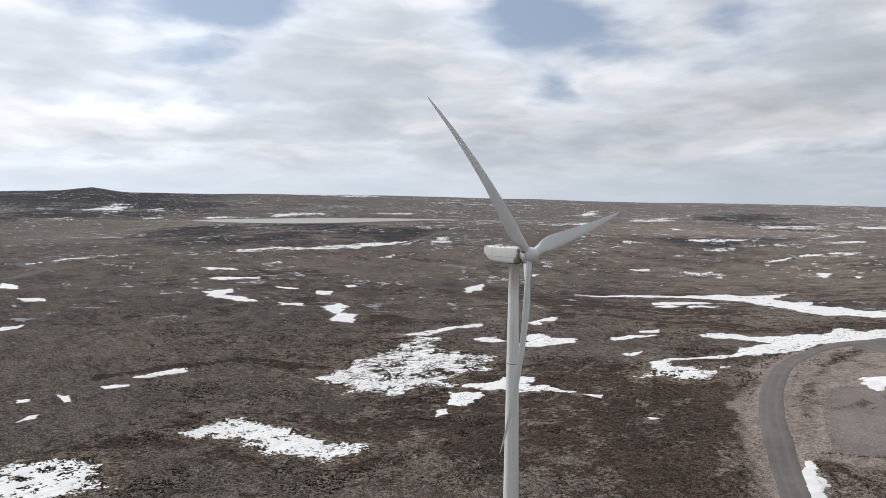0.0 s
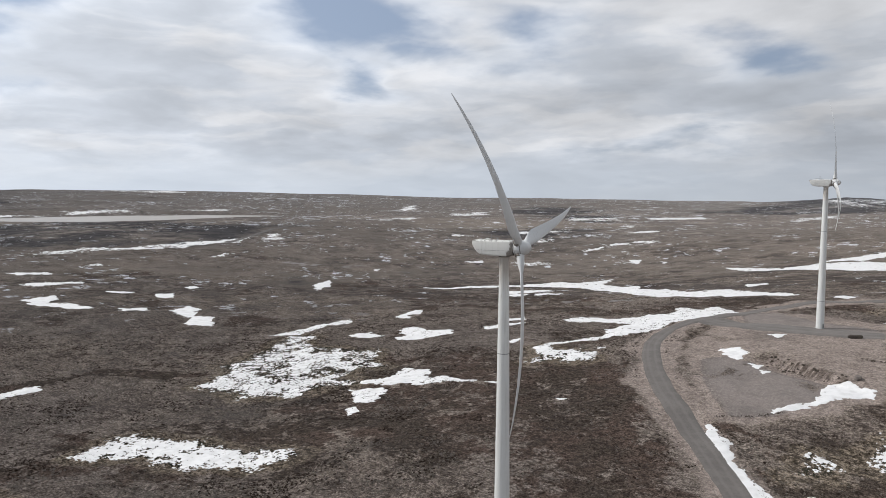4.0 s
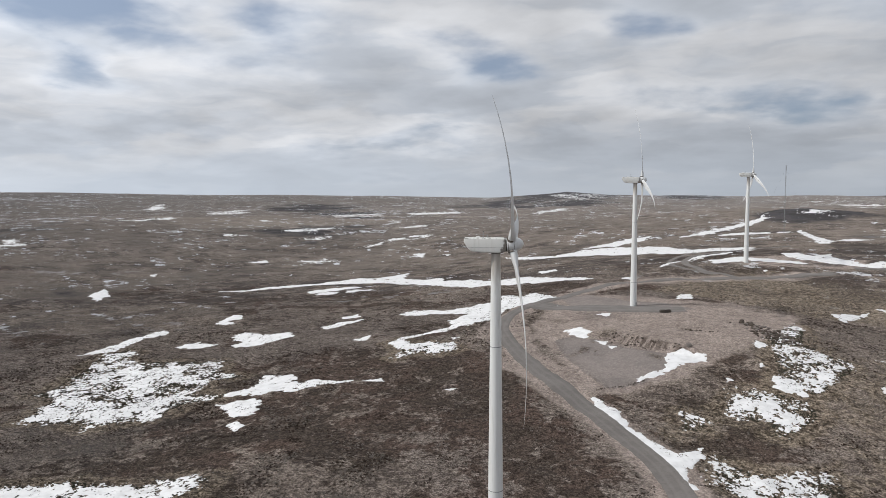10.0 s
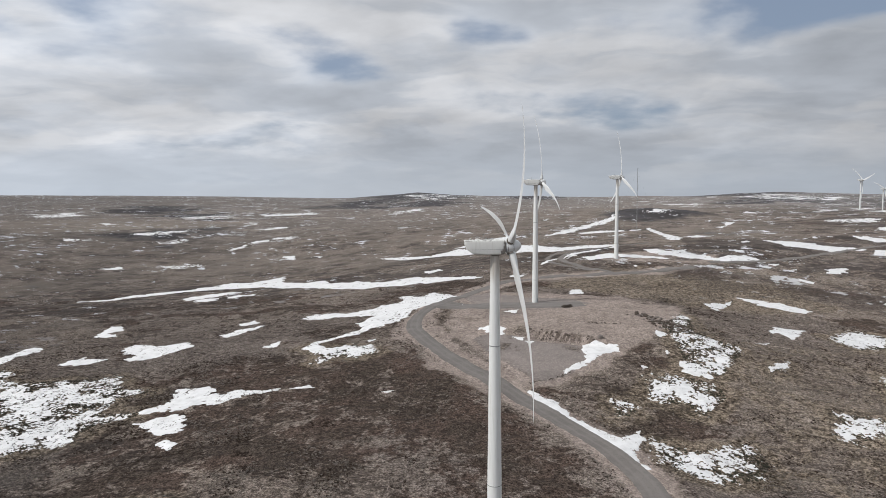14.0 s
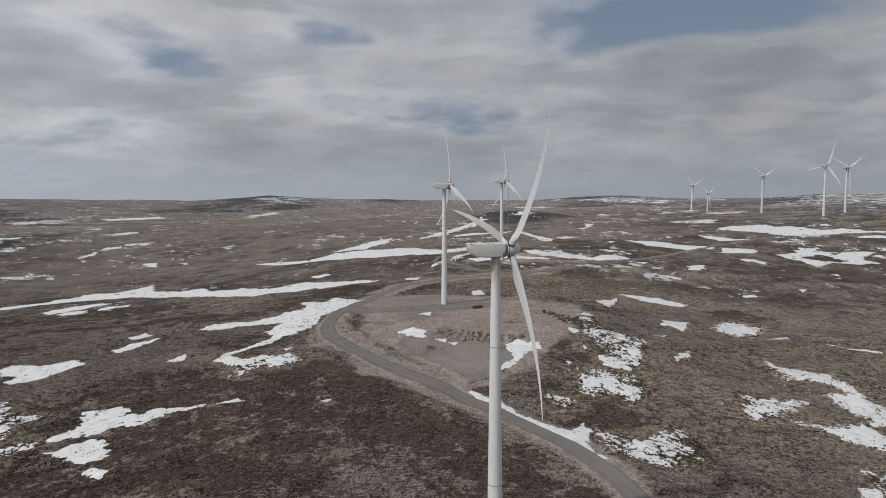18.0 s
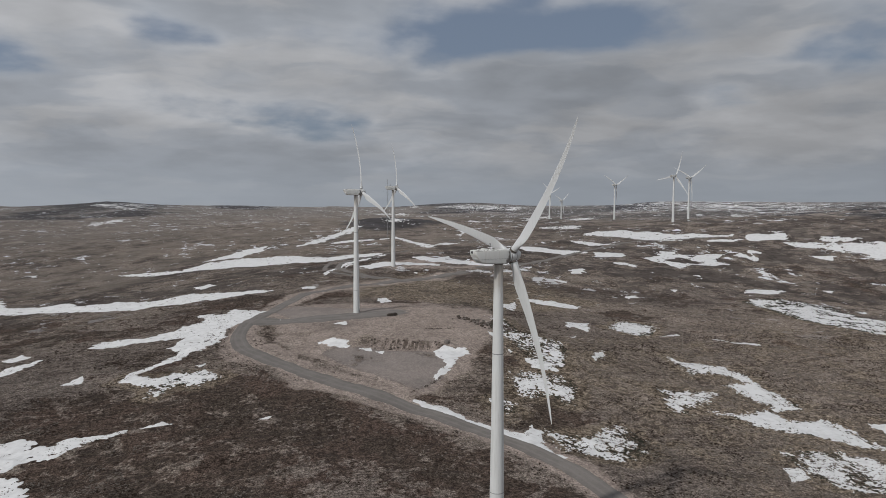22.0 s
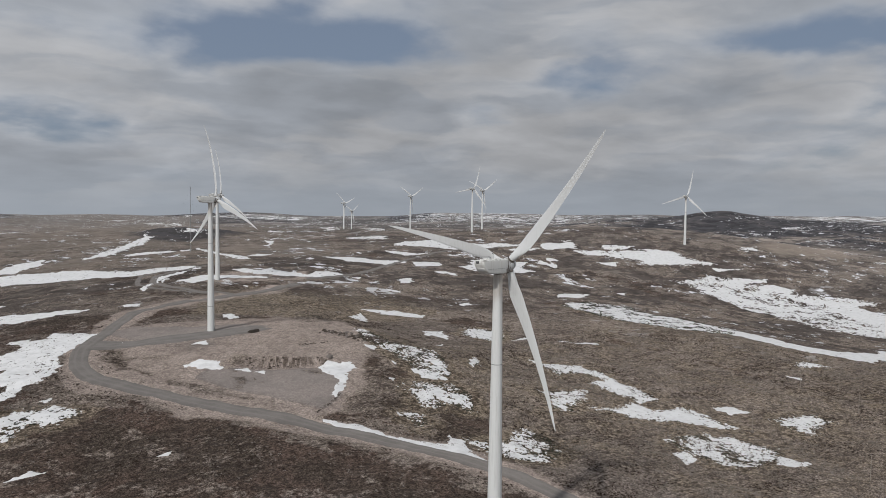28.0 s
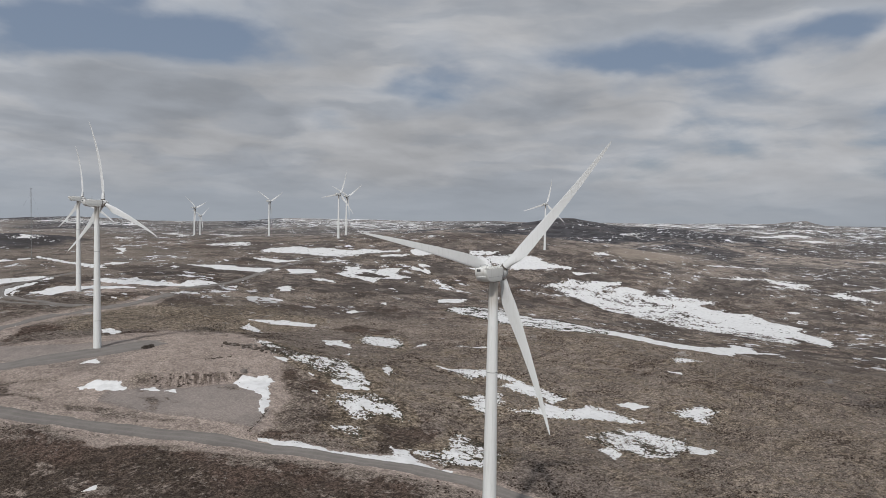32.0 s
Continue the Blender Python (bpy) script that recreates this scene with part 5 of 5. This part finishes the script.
snow(0.45, [(1280, 2326), (1380, 2355), (668, 1138), (587, 1099)])
snow(0.85, [(2220, 3375), (2410, 3474), (2471, 3384), (2255, 3108), (2037, 2948), (2145, 3218)])
snow(0.85, [(2262, 3104), (2571, 3196), (2680, 3041), (3009, 3173), (3124, 3020), (2420, 2342), (2537, 2630), (2226, 2464), (2145, 2675)])
snow(0.45, [(1255, 2877), (1340, 2877), (1222, 2666), (1188, 2706)])
snow(0.45, [(1884, 2178), (2007, 2164), (1852, 2036), (1817, 2074)])
snow(0.45, [(406, 1147), (415, 1110), (394, 1056), (382, 1073)])
snow(0.85, [(2687, 2742), (3187, 2915), (2650, 2358), (2367, 2289), (2322, 2372)])
snow(0.45, [(2521, 2285), (2517, 2139), (2320, 1981), (2304, 2070)])
snow(0.85, [(3450, 1818), (4080, 1907), (3816, 1458), (3312, 1472), (3212, 1621)])
snow(0.45, [(3703, 1222), (3889, 1193), (3795, 1058), (3612, 1074)])
snow(0.45, [(2773, 862), (2970, 810), (3046, 663), (2839, 622), (2693, 759)])
snow(0.45, [(2493, 624), (2762, 593), (2701, 506), (2546, 521)])
snow(0.45, [(3206, 944), (3309, 825), (3434, 760), (3352, 751), (3132, 859)])
snow(0.85, [(3604, 933), (3937, 954), (4411, 954), (3909, 822), (3370, 792)])
snow(0.45, [(3116, 1366), (2862, 1168), (2635, 974), (2335, 866), (2365, 989)])
snow(0.62, [(1833, 925), (1996, 926), (1869, 863), (1769, 881)])

snow(-0.1, [(786, 300), (733, 233), (685, 150), (689, 106), (650, 62), (691, 70), (729, 94), (738, 120), (769, 116), (776, 155), (804, 190), (787, 218), (803, 277)])
snow(-0.1, [(35, 845), (69, 908), (117, 982), (147, 1030), (159, 1043), (158, 1018), (134, 965), (114, 944), (76, 876)])

build_ground()
ribbon("road", ROAD_LINE, 4.2, 1.0, "grey gravel service road with lighter wheel tracks")
ribbon("road_branch", LOOP_LINE, 3.0, 0.8, "narrow grey gravel track curving between snow banks")
ribbon("road_spur", [(70, 438), (46, 462), (32, 492), (29, 530), (43, 580), (72, 606)], 2.2, 0.6, "faint second wheel track beside the gravel loop")
ribbon("road_pad", [(-52, 290), (-30, 276), (0, 269), (20, 268), (45, 272)], 9.0, 0.7, "level grey gravel hardstand at the turbine foot")

ribbon("road_onward", [(178, 499), (220, 511), (255, 529), (312, 571), (382, 623), (454, 667), (502, 679), (559, 670), (614, 661)], 3.2, 0.9, "grey gravel road running on between snow banks")
ribbon("road_far", [(-937, 534), (-1062, 722), (-1153, 893), (-1217, 1003)], 4.5, 1.6, "pale gravel track far off across the moor")
ribbon("stream", [(-790, -64), (-803, -47), (-846, -28), (-860, -9), (-888, -10), (-920, -24), (-966, -33), (-988, -29), (-999, -1), (-1026, 23), (-1030, 48), (-1037, 74), (-1037, 122)], 6.0, 1.2, "pale winding stream in the moor")

# lake
def build_lake():
    n, rows = 64, []
    bm = bmesh.new()
    vs = []
    for i in range(n):
        a = 2 * math.pi * i / n
        e, g = 290 * 1.35 * math.cos(a), 420 * 1.35 * math.sin(a)
        vs.append(bm.verts.new((-2054 + e * 0.86 + g * 0.51, 986 - e * 0.51 + g * 0.86, LAKE)))
    bm.faces.new(vs)
    m, nn = material("lake_water")
    p = place_of(nn)
    a = nn.noise(p, 0.02, 4.0, 0.6)
    # tan water, with the brightness of the reflected sky painted in
    finish(nn, nn.mix(nn.ramp(a, 0.4, 0.65), (0.30, 0.27, 0.24), (0.36, 0.33, 0.30)), 0.35, nn.noise(p, 0.4, 3.0), 0.05, spec=0.4)
    tagged(part("water", bm, m, None), "pale lake with a flat calm surface", "lake", kind="structure")


build_lake()


# ---------------------------------------------------------------- low plants
def clumps(name, xs, ys, sizes, heights, mat, label, category, blades, seed):
    """Many small ragged clumps in one mesh: each a few upright, crooked leaves round a low cushion."""
    rng = np.random.default_rng(seed)
    n = len(xs)
    zs = ground(xs, ys)
    a = rng.uniform(0, 2 * np.pi, (n, blades))
    r = sizes[:, None] * rng.uniform(0.25, 0.6, (n, blades))
    cx, cy = xs[:, None] + r * np.cos(a) * 0.7, ys[:, None] + r * np.sin(a) * 0.7
    w = sizes[:, None] * rng.uniform(0.28, 0.5, (n, blades))
    t = a + rng.uniform(0.6, 2.2, (n, blades))
    h = heights[:, None] * rng.uniform(0.5, 1.1, (n, blades))
    base = zs[:, None] - 0.08
    v = np.empty((n, blades, 4, 3))
    v[..., 0, :] = np.stack([cx - w * np.cos(t), cy - w * np.sin(t), np.broadcast_to(base, cx.shape)], -1)
    v[..., 1, :] = np.stack([cx + w * np.cos(t), cy + w * np.sin(t), np.broadcast_to(base, cx.shape)], -1)
    v[..., 2, :] = np.stack([cx + 0.5 * w * np.cos(t) + 0.5 * r * np.cos(a), cy + 0.5 * w * np.sin(t) + 0.5 * r * np.sin(a), base + h], -1)
    v[..., 3, :] = np.stack([cx - 0.6 * w * np.cos(t) + 0.2 * r * np.cos(a), cy - 0.6 * w * np.sin(t) + 0.2 * r * np.sin(a), base + 0.8 * h], -1)
    k = np.arange(n * blades)[:, None] * 4 + np.arange(4)[None]
    me = mesh_from(name, v.reshape(-1, 3), k, mat, False)
    return tagged(new(name, me), label, category, kind="stuff")


def scatter_shrubs():
    rng = np.random.default_rng(5)
    xs, ys, big = [], [], []
    for X, Y, cell, dist in SHRUB_SPOTS:
        if dist > 620 or not len(X):
            continue
        keep = rng.random(len(X)) < min(1.0, 0.75 * cell * cell / (0.55 * max(1.0, dist / 330)))
        xs.append(X[keep]), ys.append(Y[keep]), big.append(np.full(keep.sum(), max(1.0, dist / 380)))
    xs, ys, big = np.concatenate(xs), np.concatenate(ys), np.concatenate(big)
    clumps("dwarf_shrubs", xs, ys, big * rng.uniform(0.30, 0.75, len(xs)), rng.uniform(0.22, 0.55, len(xs)), SHRUB, "dark green dwarf shrubs poking through the snow", "shrubs", 7, 11)


def scatter_tussocks():
    rng = np.random.default_rng(8)
    n = 150000
    # denser towards the track of the camera
    r, a = 60 + 400 * rng.random(n) ** 0.75, rng.uniform(radians(-75), radians(82), n)
    xs, ys = r * np.sin(a), -100 + r * np.cos(a)
    pick = fractal(xs / 18, ys / 18, 51, 4) + 0.7 * fractal(xs / 5, ys / 5, 55, 3) > 0.0
    pick &= outline_distance(xs, ys, MOUND) < -3
    pick &= line_distance(xs, ys, ROAD_LINE) > 7
    pick &= np.hypot(xs, ys) > 9
    for g in DARK_GROUND:
        pick &= (outline_distance(xs, ys, g) < -4) | (rng.random(n) < 0.25)
    xs, ys = xs[pick], ys[pick]
    dark = fractal(xs / 30, ys / 30, 57, 3) + 0.8 * (rng.random(len(xs)) - 0.5)
    for sel, mat, name, label in ((dark > 0.05, HEATHER, "heather_clumps", "dark brown heather and crowberry clumps"), (dark <= 0.05, TUSSOCK, "sedge_tussocks", "pale brown dry sedge tussocks")):
        m = int(sel.sum())
        clumps(name, xs[sel], ys[sel], rng.uniform(0.5, 1.15, m), rng.uniform(0.2, 0.5, m), mat, label, "tussocks", 4, 13)


HEATHER = plain_material("heather", (0.045, 0.030, 0.022), 0.95, 0.0, 0.8)
scatter_shrubs()
scatter_tussocks()


# ---------------------------------------------------------------- stones
def stone_mesh(seed, size):
    bm = bmesh.new()
    bmesh.ops.create_icosphere(bm, subdivisions=2, radius=size)
    for v in bm.verts:
        d = v.co.normalized()
        v.co *= 0.8 + 0.35 * noise.noise(d * 1.7 + Vector((seed * 3.1, seed * 1.7, 0))) + 0.12 * noise.noise(d * 5 + Vector((0, seed, 0)))
        v.co.z *= 0.68
    return bm


STONES, CLODS = [], []
for k in range(12):
    me = bpy.data.meshes.new("boulder")
    bm = stone_mesh(k + 1, 1.0)
    bm.to_mesh(me)
    bm.free()
    me.materials.append(ROCK if k < 6 else DIRT)
    (STONES if k < 6 else CLODS).append(me)


def boulder(x, y, size, group, label, rng, kind=STONES):
    ob = new("boulder" if kind is STONES else "soil_clod", rng.choice(kind))
    z = float(ground(np.array(x), np.array(y)))
    ob.matrix_world = pose(x, y, z + 0.28 * size, rng.uniform(-12, 12), rng.uniform(-12, 12), rng.uniform(0, 360)) @ Matrix.Diagonal((size, size * rng.uniform(0.7, 1.1), size * rng.uniform(0.6, 1.0), 1))
    tagged(ob, label, "boulder" if kind is STONES else "soil clod", group)


rng = random.Random(4)
for k in range(130):
    u, v = rng.random(), rng.gauss(0, 1)
    x, y = 77 + 17 * u + 3.6 * v, 248 - 36 * u + rng.gauss(0, 4)
    if k % 5 < 2:
        boulder(x, y, rng.uniform(0.5, 1.5), "boulders of the rock heap", "angular grey boulder in a heap at the mound's edge", rng)
    else:
        boulder(x, y, rng.uniform(0.6, 1.7), "clods of the rock heap", "dark turf clod in a heap at the mound's edge", rng, CLODS)
for k in range(110):
    u = rng.random()
    boulder(8 + 34 * u + rng.gauss(0, 1.4), 203 - 19 * u + rng.gauss(0, 2.4), 0.22 + 0.75 * rng.random() ** 3, "clods of the cut bank", "dark brown clod of soil on a cut gravel bank", rng, CLODS)
boulder(46.9, 187.8, 2.0, "lone boulders", "single dark boulder beside a snow patch", rng)
for k in range(30):
    u = rng.random()
    boulder(43 + 17 * u + rng.gauss(0, 1.2), 217.9 + rng.gauss(0, 0.7), rng.uniform(0.25, 0.7), "clods of the cut bank", "dark brown clod of soil on a cut gravel bank", rng, CLODS)
for k in range(44):
    u = rng.random()
    boulder(29.5 - 21 * u + rng.gauss(0, 0.35), 143.2 - 17.5 * u + rng.gauss(0, 0.35), rng.uniform(0.22, 0.5), "clods along the drain", "dark clod of soil along a shallow drain", rng, CLODS)
for k in range(40):
    a = rng.uniform(0, 6.28)
    boulder(35 + 40 * math.cos(a) * rng.random() ** 0.5, 225 + 60 * math.sin(a) * rng.random() ** 0.5, rng.uniform(0.18, 0.5), "stones on the gravel mound", "small stone lying on bare gravel", rng)


# ---------------------------------------------------------------- log pile, poles, posts, mast
OLD_LOG = plain_material("dark_log", (0.085, 0.070, 0.060), 0.95, 0.0, 1.5)


def log_pile(x, y, turn):
    root = new("log_pile")
    tagged(root, "pile of dark weathered logs on the gravel", "log pile")
    rng = random.Random(9)
    for layer, count in enumerate((6, 5, 3)):
        for i in range(count):
            yy = (i - (count - 1) / 2) * 0.62
            zz = 0.30 + layer * 0.50
            sk = rng.uniform(-0.7, 0.7)
            part("log", rod((-2.6 + sk, yy + rng.uniform(-0.5, 0.5), zz), (2.6 + sk, yy + rng.uniform(-0.5, 0.5), zz + rng.uniform(-0.12, 0.35)), rng.uniform(0.26, 0.36), 10), OLD_LOG, root)
    root.matrix_world = pose(x, y, float(ground(np.array(x), np.array(y))) - 0.03, 0, 0, turn)


log_pile(34.0, 260.3, 20)


def utility_pole(footing):
    root = new("utility_pole")
    tagged(root, "slender weathered wooden pole standing on the moor" if not footing else "weathered wooden pole in a stone-filled footing crib", "pole", "poles of the old line")
    part("pole", rod((0, 0, -0.5), (0, 0, 10.2), 0.17, 10, 0.11), WOOD, root)
    part("cap", turned([(0.13, 10.18), (0.14, 10.24), (0.02, 10.34)], 10), GREY, root)
    part("insulator_pin", rod((-0.16, 0, 9.7), (-0.42, 0, 9.9), 0.035), DARK, root)
    if footing:
        crib = part("crib", box(1.5, 1.5, 0.8, (0, 0, 0.35), 0.12), ROCK, root, "squat stone-filled crib")
        for s in (-1, 1):
            part("crib_beam", rod((-0.95, s * 0.78, 0.65), (0.95, s * 0.78, 0.65), 0.09), WOOD, crib)
    return root


def put(ob, x, y, turn=0.0, sink=0.0):
    ob.matrix_world = pose(x, y, float(ground(np.array(x), np.array(y))) - sink, 0, 0, turn)


plain_pole = utility_pole(False)
put(plain_pole, 195.2, 92.2)
for x, y in ((302.7, 72.9), (315.3, 56.4), (277.4, 28.8), (292.1, 12.6), (179.8, -17.9), (190.5, 136.5), (201.2, 193.5), (341.6, 198.2), (104.1, 703.8), (78.5, 621.8), (50.8, 516.8)):
    copy_thing(plain_pole, pose(x, y, float(ground(np.array(x), np.array(y))), 0, 0, x * 7 % 360))
put(utility_pole(True), 198.7, 42.7, 20)


def road_post():
    root = new("marker_post")
    tagged(root, "short white roadside marker post at the gravel edge", "marker post", "marker posts of the road")
    part("post", rod((0, 0, -0.3), (0, 0, 1.15), 0.07, 8), WHITE, root)
    part("cap", turned([(0.09, 1.15), (0.09, 1.32), (0.02, 1.36)], 8), DARK, root)
    return root


post = road_post()
put(post, 7.2, 381.0)
copy_thing(post, pose(-33.5, 283, float(ground(np.array(-33.5), np.array(283.0)))))


def met_mast(x, y, tall):
    root = new("met_mast")
    tagged(root, "thin guyed lattice weather mast on the moor", "mast")
    h = 0.45
    legs = [(h * math.cos(radians(a)), h * math.sin(radians(a))) for a in (90, 210, 330)]
    for lx, ly in legs:
        part("leg", rod((lx, ly, 0), (lx, ly, tall), 0.09, 6), GREY, root)
    for i in range(0, int(tall), 4):
        for k in range(3):
            (x0, y0), (x1, y1) = legs[k], legs[(k + 1) % 3]
            part("brace", rod((x0, y0, i), (x1, y1, i + 4), 0.04, 5), GREY, root)
    for level in (tall * 0.5, tall * 0.95):
        for a in (30, 150, 270):
            part("guy_wire", rod((0, 0, level), (tall * 0.45 * math.cos(radians(a)), tall * 0.45 * math.sin(radians(a)), -1), 0.015, 4), DARK, root)
    part("sensor_arm", rod((-1.5, 0, tall - 1), (1.5, 0, tall - 1), 0.05, 6), GREY, root)
    put(root, x, y)


met_mast(162.0, 822.0, 122.0 - float(ground(np.array(162.0), np.array(822.0))))
